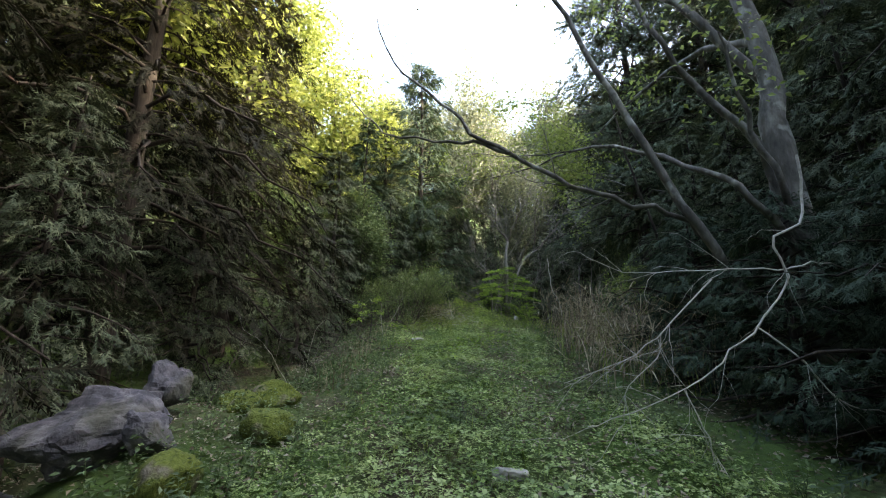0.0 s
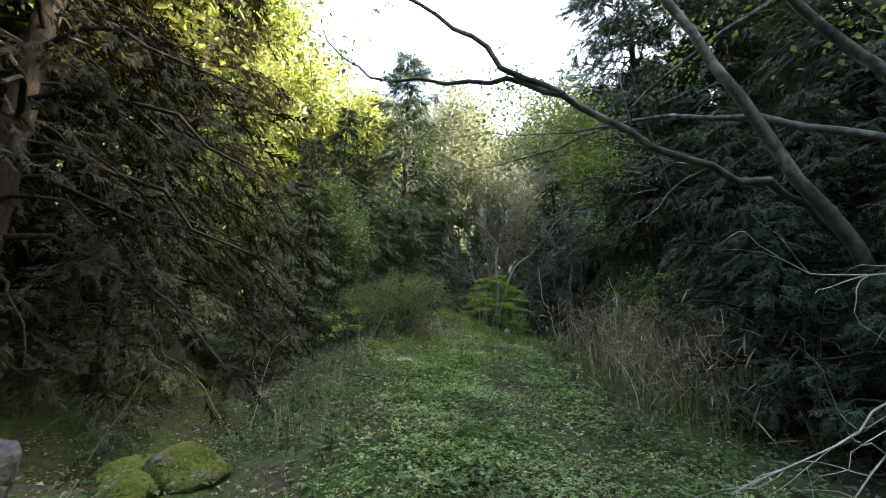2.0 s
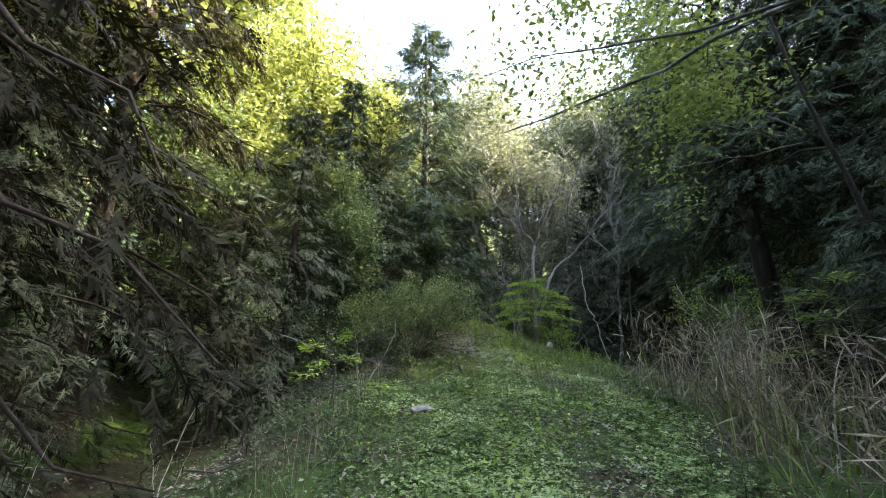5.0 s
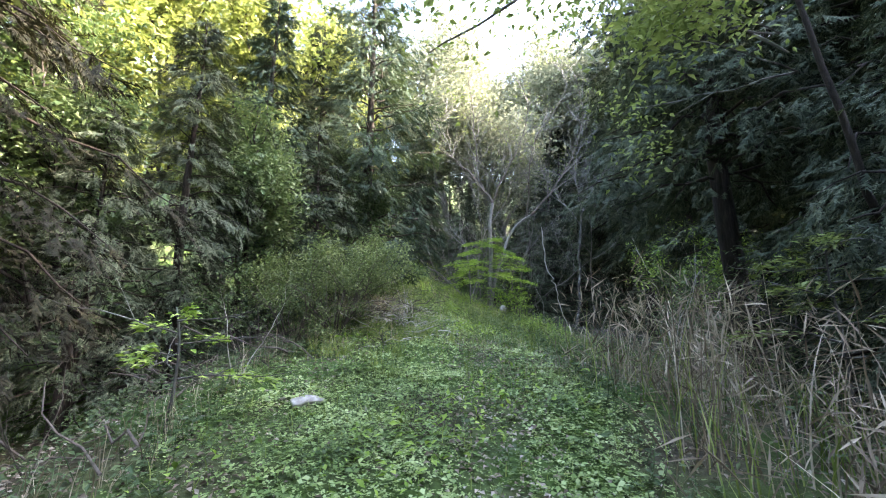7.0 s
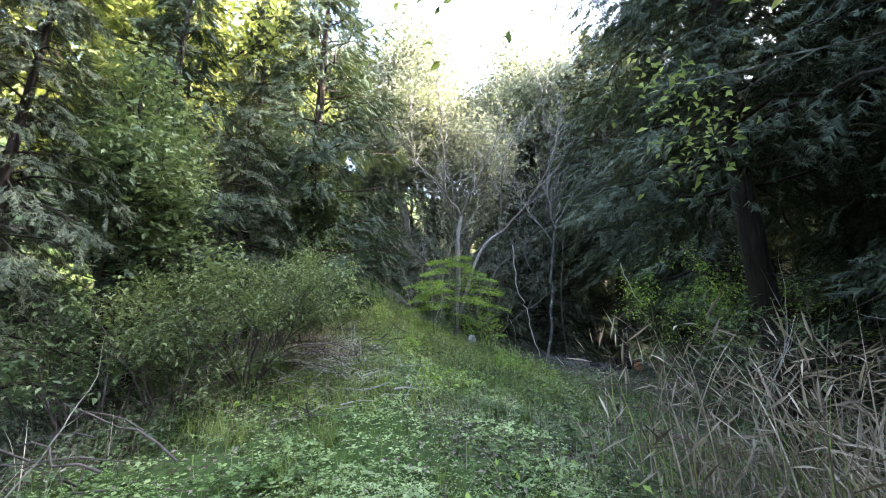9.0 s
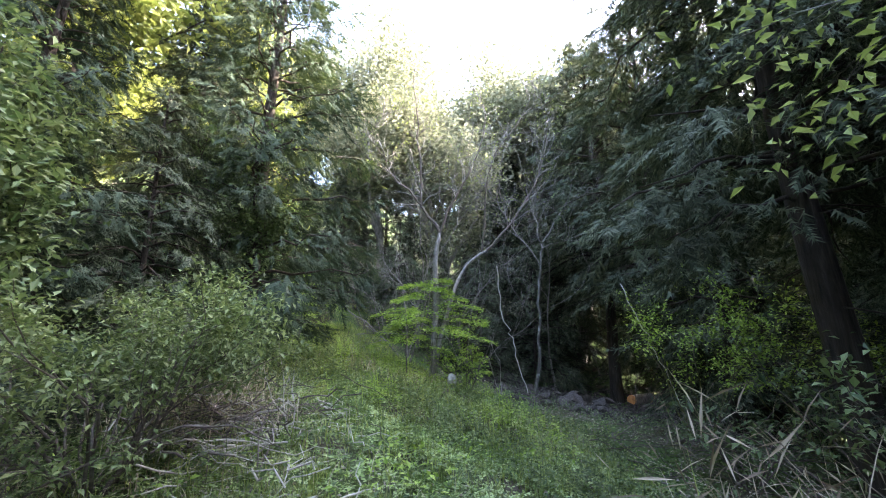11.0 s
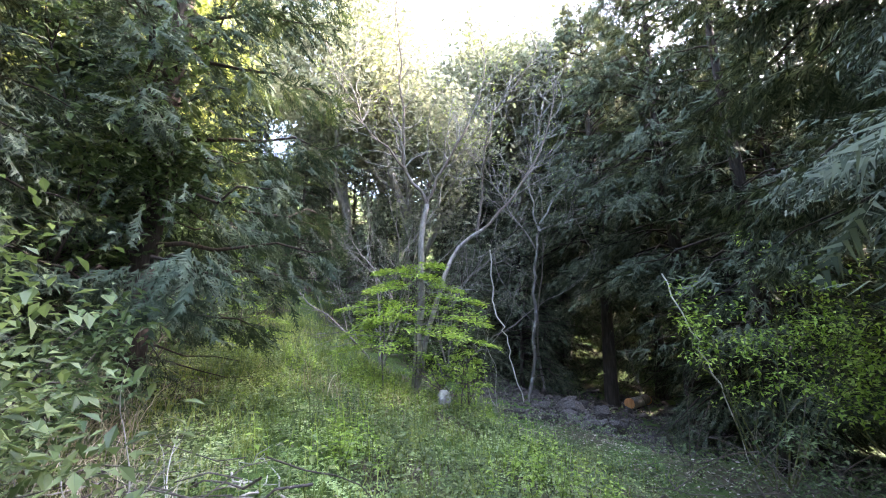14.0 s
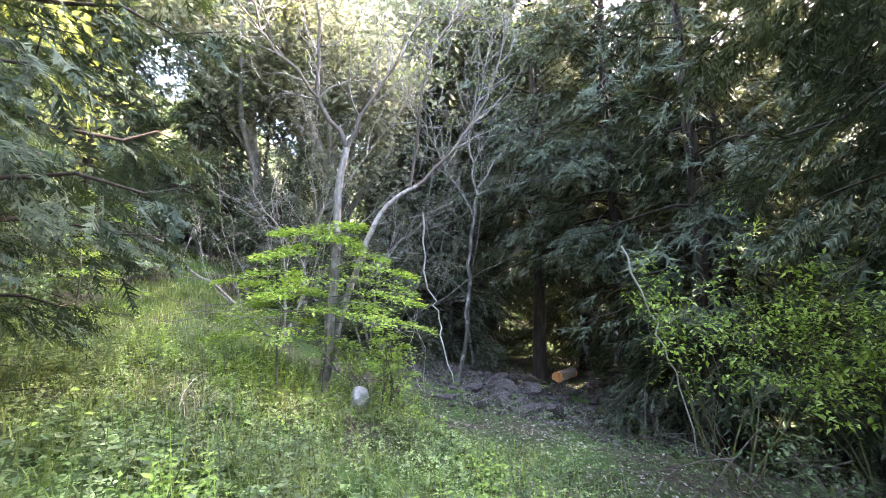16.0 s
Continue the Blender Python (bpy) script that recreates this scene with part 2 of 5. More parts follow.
def clover_shape():
    v, f = [], []
    for k in range(3):
        a = k * 2.09
        d, s = np.array([math.sin(a), math.cos(a), 0.15]), np.array([math.cos(a), -math.sin(a), 0])
        n0 = len(v)
        v.extend([0 * d, d * 0.65 - s * 0.36, d * 1.0, d * 0.65 + s * 0.36])
        f.append([n0, n0 + 3, n0 + 2, n0 + 1])
    return np.array(v), np.array(f)


def blades(rng, P, L, W, lean=0.35, segs=3):
    """Grass blades: bent, tapering strips rooted at P."""
    n = len(P)
    az = rng.uniform(0, 2 * np.pi, n)
    out = np.stack([np.cos(az), np.sin(az), np.zeros(n)], -1)
    side = np.stack([-np.sin(az), np.cos(az), np.zeros(n)], -1)
    b = np.abs(rng.normal(lean, lean * 0.6, n))
    V = []
    for k in range(segs + 1):
        s = k / segs
        c = P + out * (b * L * s ** 1.8)[:, None] + np.array([0, 0, 1.0]) * (L * (s - 0.35 * b * s ** 2.5))[:, None]
        w = W * (1 - 0.92 * s ** 1.5) * 0.5
        V += [c - side * w[:, None], c + side * w[:, None]]
    V = np.stack(V, 1)
    f = np.array([[2 * k, 2 * k + 1, 2 * k + 3, 2 * k + 2] for k in range(segs)])
    return V.reshape(-1, 3), (f[None] + (np.arange(n) * 2 * (segs + 1))[:, None, None]).reshape(-1, 4)


def smooth01(a, b, x):
    t = np.clip((x - a) / (b - a), 0, 1)
    return t * t * (3 - 2 * t)


def waves(x, y, k, seed):
    r = np.random.RandomState(seed)
    out = 0
    for i in range(5):
        a, p, q = r.uniform(0, 6.28), r.uniform(0, 6.28), k * (1 + 0.6 * i)
        out = out + np.sin(q * (x * math.cos(a) + y * math.sin(a)) + p) / (1 + i * 0.5)
    return out / 2.5


# ---- the lie of the land ----
def shelf_edge(x, y):
    """How far a place lies beyond the brink of the gully."""
    return np.minimum((x - 3.3) * 0.656 + (y - 16.8) * 0.755 - 2.1, (x - 3.9) * 0.9) + 0.12 * waves(x, y, 1.7, 37)


def land(x, y):
    x, y = np.asarray(x, float), np.asarray(y, float)
    base = 0.16 + 0.177 * np.maximum(y, 0) + 0.10 * np.minimum(y, 0)
    base = base + 0.35 * np.maximum(y - 25, 0)
    dr = np.maximum(x - 2.6 - 0.25 * np.sin(y * 0.9), 0)
    gully = smooth01(9, 14, y)
    floor = 1.25 + 0.2 * np.maximum(11 - x, 0) + 0.09 * (y - 21) + 0.42 * np.maximum(y - 26.5, 0)
    edge = shelf_edge(x, y)
    base = base - gully * (0.25 + 0.03 * np.clip(y - 16, 0, 3)) * np.clip(x - 0.8, 0, 4.6)
    low = np.minimum(0.8 * np.maximum(edge, 0), np.maximum(base - floor, 0))
    z = base - gully * low - (1 - gully) * 0.12 * np.minimum(dr, 4)
    z = z + 0.65 * np.maximum(x - 15, 0) * smooth01(15, 22, x) + 0.25 * np.maximum(x - 7, 0) * (1 - gully)
    dl = np.maximum(-1.7 + 0.3 * np.sin(y * 1.3) - x, 0)
    z = z - 0.45 * np.minimum(dl, 1.4) + 0.42 * np.maximum(dl - 2.2, 0)
    z = z + 0.22 * np.exp(-((x + 2.75) ** 2 + (y - 3.7) ** 2) / 0.8)
    z = z + 0.42 * np.exp(-((x + 3.0) ** 2 + (y - 4.5) ** 2) / 0.55)
    path = np.exp(-((x - 0.5) / 1.5) ** 2)
    z = z + (0.09 - 0.065 * path) * waves(x, y, 1.9, 3) + 0.02 * waves(x, y, 6.0, 5)
    reach = np.hypot(x, y - 15)
    return np.where(reach > 60, z + (26 - z) * smooth01(60, 110, reach), z)


def land_at(x, y):
    return float(land(x, y))


def spaced(a, b, fine0, fine1, step):
    """Grid lines: even steps in the middle, growing steps out to both ends."""
    mid = list(np.arange(fine0, fine1, step))
    d, p, lo, hi = step, fine0, [], []
    while p > a:
        d *= 1.22
        p -= d
        lo.append(p)
    d, p = step, mid[-1]
    while p < b:
        d *= 1.22
        p += d
        hi.append(p)
    return np.array(lo[::-1] + mid + hi)


gx, gy = spaced(-240, 240, -4.5, 7.5, 0.11), spaced(-240, 260, -2.0, 21.0, 0.11)
GX, GY = np.meshgrid(gx, gy, indexing="xy")
GV = np.stack([GX, GY, land(GX, GY)], -1).reshape(-1, 3)
gi, gj = np.meshgrid(np.arange(len(gy) - 1), np.arange(len(gx) - 1), indexing="ij")
g0 = gi * len(gx) + gj
ground = quads("ground", GV, np.stack([g0, g0 + 1, g0 + 1 + len(gx), g0 + len(gx)], -1).reshape(-1, 4), SOIL, smooth=True)
tagged(ground, "brown forest soil with patches of moss on a slope", "ground", kind="structure")


# ---- trees ----
def conifer(name, seed, H, R, whorls, per_branch, low, mat, pairs=5, frond=0.42, droop=0.5, dead=0, trunk_r=None, bare=0.0, own=8, taper=0.72):
    """A cedar: straight trunk, drooping limbs, and flat feathery sprays hanging from them."""
    rng = np.random.RandomState(seed)
    root = thing(name, "", "tree")
    tr = trunk_r or H * 0.013
    zs = np.linspace(-0.4, H, 14)
    trunk = [(np.stack([0.05 * np.sin(zs * 0.7 + seed), 0.05 * np.cos(zs * 0.6), zs], -1), tr * (1 - np.clip(zs, 0, H) / H) ** 0.8 + 0.012 + 0.25 * tr * np.exp(-np.maximum(zs, 0) * 2.5))]
    limbs, P, D, N, S = [], [], [], [], []
    for k in range(whorls):
        q = (k + rng.uniform(0, 1)) / whorls
        z = H * (low + (0.985 - low) * q)
        rel = (z / H - low) / (1 - low)
        L = R * ((1 - rel) ** taper * (0.55 + 0.45 * min(1, rel * 6 + 0.4)) + 0.05) * rng.uniform(0.5, 1.3)
        az = k * 2.399 + rng.normal(0, 0.35)
        o = np.array([math.cos(az), math.sin(az), 0])
        s = np.linspace(0, 1, 7)
        rise = rng.uniform(0.0, 0.35) + 0.6 * rel
        path = np.array([0, 0, z]) + o * (L * s)[:, None] + np.array([0, 0, 1.0]) * (L * (rise * s - (droop + 0.45 * rise) * s ** 2 + 0.16 * s ** 4))[:, None]
        path[1:] += rng.normal(0, 0.025 * L, (6, 3))
        limbs.append((path, (0.012 + 0.010 * L) * (1 - 0.85 * s)))
        if rng.uniform() < bare:
            continue
        side = np.array([-o[1], o[0], 0])
        n = int(per_branch * (0.35 + 0.65 * L / R))
        t = rng.uniform(0.22, 1.0, n) ** 0.75
        idx = np.minimum((t * 6).astype(int), 5)
        c = path[idx] + (path[idx + 1] - path[idx]) * (t * 6 - idx)[:, None]
        w = (0.42 * L * (1.05 - t) + 0.10) * rng.normal(0, 0.6, n)
        c = c + side * w[:, None] + np.array([0, 0, -1.0]) * (np.abs(w) * 0.25 + np.abs(rng.normal(0, 0.07 * L, n)))[:, None]
        d = o * rng.uniform(0.25, 1.0, n)[:, None] + side * (np.sign(w) * rng.uniform(0.1, 0.9, n))[:, None] + np.array([0, 0, -1.0]) * rng.uniform(-0.1, 1.1, n)[:, None]
        P.append(c), D.append(d), S.append(frond * rng.uniform(0.55, 1.25, n))
        N.append(np.array([0, 0, 1.0]) + rng.normal(0, 0.45, (n, 3)) + o * 0.4)
    for k in range(dead):
        z, az = rng.uniform(0.6, H * low + 1.2), rng.uniform(0, 6.28)
        s = np.linspace(0, 1, 5)
        L = rng.uniform(0.5, 1.6)
        o = np.array([math.cos(az), math.sin(az), -0.25])
        pp = np.array([0, 0, z]) + o * (L * s)[:, None] + rng.normal(0, 0.05, (5, 3)) * s[:, None]
        limbs.append((pp, 0.014 * (1 - 0.8 * s)))
    bole = quads("trunk", *tubes(trunk, 10), BARK_DARK, root, True)
    for o in limbs[4:4 + own]:
        quads("limb", *tubes([o], 6), BARK_DARK, bole, True)
    quads("limbs", *tubes(limbs[:4] + limbs[4 + own:], 4), BARK_DARK, root, True, "stuff")
    P, D, N, S = np.concatenate(P), np.concatenate(D), np.concatenate(N), np.concatenate(S)
    V, F, n0 = [], [], 0
    for k in range(4):
        v, f = scatter(*frond_shape(pairs, seed=seed + k), P[k::4], D[k::4], N[k::4], S[k::4])
        V.append(v), F.append(f + n0)
        n0 += len(v)
    quads("crown", np.concatenate(V), np.concatenate(F), mat, root, False, "stuff")
    return root


def grow(rng, p, d, L, r, depth, out, tips, up=0.12, split=(2, 4), wander=0.22, shrink=0.62, angle=0.75, k=7):
    """A stem that wanders, thins and sends off smaller ones."""
    pts, q, dd = [np.array(p, float)], np.array(p, float), unit(np.array(d, float))
    for i in range(k - 1):
        dd = unit(dd + rng.normal(0, wander, 3) * 0.6 + np.array([0, 0, up]))
        q = q + dd * L / (k - 1)
        pts.append(q)
    pts = np.array(pts)
    out.append((pts, r * np.linspace(1, 0.45 if depth > 0 else 0.15, k)))
    if depth == 0:
        tips.extend(pts[k // 2:])
        return
    if depth == 1:
        tips.append(pts[-1])
    for i in range(rng.randint(split[0], split[1] + 1)):
        s = rng.uniform(0.35, 1.0) if i else 1.0
        j = min(int(s * (k - 1)), k - 1)
        t = unit(pts[j] - pts[max(j - 1, 0)])
        a = unit(np.cross(t, rng.normal(0, 1, 3)))
        nd = t + a * (angle * rng.uniform(0.4, 1.2) * (0.5 if i == 0 else 1))
        grow(rng, pts[j], nd, L * shrink * rng.uniform(0.75, 1.2), r * (0.62 if i == 0 else 0.45), depth - 1, out, tips, up, split, wander, shrink, angle, max(k - 1, 4))


def leafage(rng, tips, n, spread, size, width=0.5, flat=0.6):
    tips = np.array(tips)
    P = tips[rng.randint(0, len(tips), n)] + rng.normal(0, spread, (n, 3)) * np.array([1, 1, 0.7])
    D = rng.normal(0, 1, (n, 3)) * np.array([1, 1, 0.5]) + np.array([0, 0, -0.25])
    N = np.array([0, 0, 1.0]) + rng.normal(0, flat, (n, 3))
    tv, tf = leaf_shape(width) if n < 6000 else flat_leaf(width)
    return scatter(tv, tf, P, D, N, size * rng.uniform(0.6, 1.3, n))


def broadleaf(name, seed, H, depth, leaves, spread, size, bark, leaf, r=None, lean=(0, 0), first=0.4, up=0.16, stems=1, split=(2, 4), angle=0.8, sides=6, wander=0.22, flat=0.6, width=0.5, limbs=6):
    """A leafy tree or bush: trunk and limbs in one part, leaves in another."""
    rng = np.random.RandomState(seed)
    root = thing(name, "", "tree")
    out, tips = [], []
    for k in range(stems):
        a = k * 2.4 + seed
        off = np.array([math.cos(a), math.sin(a), 0]) * (0.0 if stems == 1 else 0.12)
        d = np.array([lean[0], lean[1], 1.0]) + off * (4.0 if stems > 1 else 0)
        grow(rng, off + (0, 0, -0.1), d, H * first * rng.uniform(0.85, 1.15), (r or H * 0.016), depth, out, tips, up, split, wander, 0.66, angle)
    trunk_paths = out[:1] if stems == 1 else [o for o in out if o[1][0] > (r or H * 0.016) * 0.9]
    ids = {id(o) for o in trunk_paths}
    bole = quads("trunk", *tubes(trunk_paths, sides + 2), bark, root, True)
    rest = [o for o in out if id(o) not in ids]
    big = sorted(rest, key=lambda o: -o[1][0])[:limbs]
    ids = {id(o) for o in big}
    for o in big:
        quads("limb", *tubes([o], sides), bark, bole, True)
    rest = [o for o in rest if id(o) not in ids]
    if rest:
        quads("twigs", *tubes(rest, max(sides - 2, 3)), bark, root, True, "stuff")
    if leaves:
        quads("crown", *leafage(rng, tips, leaves, spread, size, width, flat), leaf, root, False, "stuff")
    return root


def place(proto, x, y, turn, size, label, group="", sink=0.0, lift=None):
    """Sets a copy of a prototype on the land."""
    z = land_at(x, y) - sink if lift is None else lift
    ob = copy_thing(proto, pose(x, y, z, 0, 0, turn))
    ob.scale = (size, size, size)
    return tagged(ob, label, "tree", group)


def discard(proto):
    for o in (*proto.children_recursive, proto):
        bpy.data.objects.remove(o)


# cedars that line the path, and added ones that block the sun
cedar_a = conifer("cedar_tree", 11, 12.0, 2.7, 125, 100, 0.05, NEEDLE, 8, 0.36, 0.62, 10)
# its needle colour carries the shade of the left bank
cedar_b = conifer("cedar_tree", 23, 13.0, 2.9, 120, 96, 0.12, NEEDLE_DRY_SHADED, 8, 0.36, 0.74, 14, bare=0.06)
cedar_c = conifer("cedar_tree", 37, 11.5, 2.0, 120, 74, 0.06, NEEDLE_BLUE, 8, 0.34, 0.25, 4)
cedar_h = conifer("cedar_tree", 43, 13.5, 2.7, 130, 115, 0.26, NEEDLE, 8, 0.36, 0.5, 12, taper=0.5)
cedar_t = conifer("cedar_tree", 39, 11.6, 2.0, 120, 84, 0.08, NEEDLE_BLUE, 8, 0.36, 0.2, 6, taper=0.5)
cedar_s = conifer("cedar_tree", 29, 5.5, 1.7, 80, 64, 0.05, NEEDLE, 5, 0.30, 0.55, 4, trunk_r=0.05)
cedar_low = conifer("cedar_tree", 47, 3.0, 1.5, 70, 60, 0.08, NEEDLE_BLUE, 5, 0.26, 0.35, 3, trunk_r=0.04)
cedar_far = conifer("cedar_tree", 41, 12.0, 2.2, 70, 34, 0.10, NEEDLE, 3, 0.70, 0.5, 8, own=0)
LINE = "cedars beside the path"
for proto, x, y, turn, size, label in (
        (cedar_b, -5.0, -2.2, 10, 1.0, "cedar with drooping dry sprays on the bank, coloured dark for shade"),
        (cedar_b, -6.1, 1.5, 80, 1.05, "cedar with brownish drooping sprays above a boulder, coloured dark for shade"),
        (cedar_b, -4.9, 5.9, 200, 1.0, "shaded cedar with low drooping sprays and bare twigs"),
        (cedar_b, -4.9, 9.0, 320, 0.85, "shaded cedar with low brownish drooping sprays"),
        (cedar_s, -4.5, 7.4, 40, 0.9, "young dark cedar at the edge of the bank"),
        (cedar_s, -3.6, 10.2, 160, 0.75, "young dark cedar at the edge of the bank"),
        (cedar_c, -2.7, 13.2, 20, 0.66, "grey-green cedar with hanging sprays behind a bush"),
        (cedar_a, -3.1, 11.2, 300, 0.5, "grey-green cedar with drooping sprays beside the path"),
        (cedar_t, -0.95, 16.1, 45, 0.98, "slender spire-shaped cedar with blue-green needles"),
        (cedar_a, -2.6, 17.0, 130, 0.78, "grey-green cedar at the bend of the path"),
        (cedar_a, -2.9, 21.0, 245, 0.75, "dark green cedar at the bend of the path"),
        (cedar_c, -1.8, 24.5, 100, 0.8, "slender cedar above the end of the path"),
        (cedar_a, -1.6, 27.0, 10, 0.6, "small dark cedar where the path ends"),
        (cedar_a, 6.5, -1.5, 120, 1.0, "dark cedar in deep shade with low sprays"),
        (cedar_a, 6.3, 2.6, 270, 1.0, "dark cedar in deep shade behind a grey tree"),
        (cedar_low, 3.45, 4.05, 60, 0.82, "low dark cedar hiding the foot of a grey tree"),
        (cedar_low, 3.7, 2.9, 160, 0.9, "low dark cedar in deep shade"),
        (cedar_low, 3.5, 5.6, 220, 0.85, "low dark cedar in deep shade"),
        (cedar_low, 4.1, 1.6, 20, 1.0, "low dark cedar in deep shade"),
        (cedar_s, 4.7, 3.0, 60, 0.8, "young dark cedar with low sprays beside a grey tree"),
        (cedar_s, 4.6, 5.9, 200, 0.8, "young dark cedar with low sprays beside a grey tree"),
        (cedar_s, 4.9, 4.3, 250, 1.0, "young dark cedar with low sprays behind a grey tree"),
        (cedar_s, 5.3, 8.0, 290, 0.95, "young dark cedar behind dry grass"),
        (cedar_a, 6.9, 6.6, 30, 1.02, "tall cedar added to keep the sun off the left bank behind dry grass"),
        (cedar_a, 7.1, 9.6, 100, 1.05, "tall cedar added to keep the sun off the left bank behind dry grass"),
        (cedar_h, 6.1, 11.8, 190, 1.05, "tall dark cedar with a bare lower trunk"),
        (cedar_a, 11.2, 12.4, 75, 1.15, "tall dark cedar on the edge of the gully"),
        (cedar_a, 12.0, 17.6, 330, 1.2, "tall blue-green cedar with sprays to the ground"),
        (cedar_s, 10.7, 18.2, 10, 0.95, "young blue-green cedar on the edge of the gully"),
        (cedar_a, 13.2, 14.6, 100, 1.35, "tall dark cedar on the edge of the gully"),
        (cedar_a, 14.6, 21.2, 130, 1.2, "tall dark cedar above the stony gully"),
        (cedar_a, 15.5, 25.5, 210, 1.15, "tall dark cedar above the stony gully"),
        (cedar_a, 12.6, 28.2, 20, 1.1, "tall dark cedar behind the stony gully"),
        (cedar_a, 9.2, 28.6, 290, 0.95, "dark cedar behind the stony gully"),
        (cedar_s, 7.2, 26.0, 240, 1.1, "young dark cedar behind the stony gully"),
        (cedar_s, 4.2, 24.6, 140, 0.95, "young dark cedar behind half-bare trees"),
        (cedar_s, 5.8, 24.0, 30, 0.95, "young dark cedar behind half-bare trees"),
        (cedar_s, 2.8, 25.8, 310, 0.95, "young dark cedar behind half-bare trees"),
        (cedar_s, 8.8, 25.4, 80, 1.2, "young dark cedar behind the stony gully"),
        (cedar_s, 10.6, 26.6, 190, 1.3, "young dark cedar behind the stony gully"),
        (cedar_s, 0.2, 27.5, 100, 1.1, "young dark cedar where the path ends"),
        (cedar_s, -1.9, 14.3, 200, 0.85, "young grey-green cedar behind a bush"),
        (cedar_h, 11.6, 23.8, 40, 1.3, "tall dark cedar with a bare lower trunk above the stony gully"),
        (cedar_h, 13.6, 13.4, 160, 1.2, "tall dark cedar with a bare lower trunk behind a bush"),
        (cedar_h, 9.8, 12.0, 220, 1.15, "tall dark cedar with a bare lower trunk"),
        (cedar_a, 16.2, 17.6, 60, 1.1, "tall dark cedar above the gully"),
        (cedar_a, 15.6, 12.6, 140, 1.1, "tall dark cedar above the gully"),
        # ten added cedars, hidden behind the row, that block sun from the left bank
        (cedar_a, 9.8, -6.2, 60, 1.4, "tall cedar added to keep the sun off the left bank"),
        (cedar_a, 10.2, -3.2, 20, 1.4, "tall cedar added to keep the sun off the left bank"),
        (cedar_a, 10.0, 0.3, 110, 1.4, "tall cedar added to keep the sun off the left bank"),
        (cedar_a, 10.4, 3.8, 200, 1.4, "tall cedar added to keep the sun off the left bank"),
        (cedar_a, 13.5, -4.6, 150, 1.4, "tall cedar added to keep the sun off the left bank"),
        (cedar_a, 13.6, -1.4, 240, 1.4, "tall cedar added to keep the sun off the left bank"),
        (cedar_a, 13.4, 1.9, 330, 1.4, "tall cedar added to keep the sun off the left bank"),
        (cedar_a, 13.6, 5.2, 70, 1.35, "tall cedar added to keep the sun off the left bank"),
        (cedar_a, 9.9, 6.8, 10, 1.2, "tall cedar added to keep the sun off the left bank"),
        (cedar_a, 10.4, 9.9, 130, 1.2, "tall cedar added to keep the sun off the left bank"),
        (cedar_h, 11.4, 20.2, 300, 1.25, "tall blue-green cedar with a bare lower trunk at the gully"),
        (cedar_s, 0.2, 30.0, 50, 1.6, "young dark cedar up the slope"),
        (cedar_s, 2.4, 29.6, 150, 1.5, "young dark cedar up the slope"),
        (cedar_s, 6.0, 26.6, 10, 1.1, "young dark cedar behind half-bare trees"),
        (cedar_s, 3.6, 27.0, 100, 1.0, "young dark cedar behind half-bare trees"),
        (cedar_s, 8.0, 27.4, 100, 1.6, "young dark cedar behind the stony gully"),
        (cedar_s, 1.0, 28.6, 190, 0.9, "young dark cedar where the path ends"),
        (cedar_s, -4.2, 4.2, 10, 0.8, "young dark cedar above a boulder")):
    place(proto, x, y, turn, size, label, LINE, 0.05)

# plantation behind: thinner crowns, bare dark trunks; partly added to block light
rng = np.random.RandomState(5)
for k in range(92):
    if k >= 66:
        x, y = rng.uniform(-10.5, -6.4), -7 + 0.62 * (k - 66) + rng.uniform(-0.6, 0.6)
    elif k < 18:
        x, y = rng.uniform(8.5, 22), rng.uniform(28.5, 42)
    elif k < 42:
        # right-hand stand, made taller below so that it blocks more sun
        x, y = rng.uniform(9.5, 19) if k < 36 else rng.uniform(14.5, 20), -9 + 1.6 * (k - 18) + rng.uniform(-1, 1)
    elif k < 56:
        x, y = rng.uniform(-22, -8.5), rng.uniform(-8, 8)
    else:
        # unseen trees behind the camera's start, added to block low sky light
        x, y = rng.uniform(-5, 6), rng.uniform(-9, -4.5)
    place(cedar_far, x, y, rng.uniform(0, 360), rng.uniform(1.0, 1.3) * (1.18 if 18 <= k < 42 else 1.0), "dark plantation cedar with a bare lower trunk, in a stand that also blocks light", "plantation cedars", 0.1)

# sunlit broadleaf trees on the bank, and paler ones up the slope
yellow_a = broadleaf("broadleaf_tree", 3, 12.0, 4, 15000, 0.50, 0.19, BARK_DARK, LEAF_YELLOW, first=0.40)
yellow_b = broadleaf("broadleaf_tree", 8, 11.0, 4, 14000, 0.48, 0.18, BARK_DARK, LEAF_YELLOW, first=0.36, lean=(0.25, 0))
green_a = broadleaf("broadleaf_tree", 14, 7.0, 4, 10000, 0.30, 0.13, BARK_DARK, LEAF_GREEN, first=0.34)
pale_a = broadleaf("broadleaf_tree", 19, 11.0, 4, 14000, 0.45, 0.13, BARK_PALE, LEAF_PALE, first=0.34, up=0.10, angle=0.85)
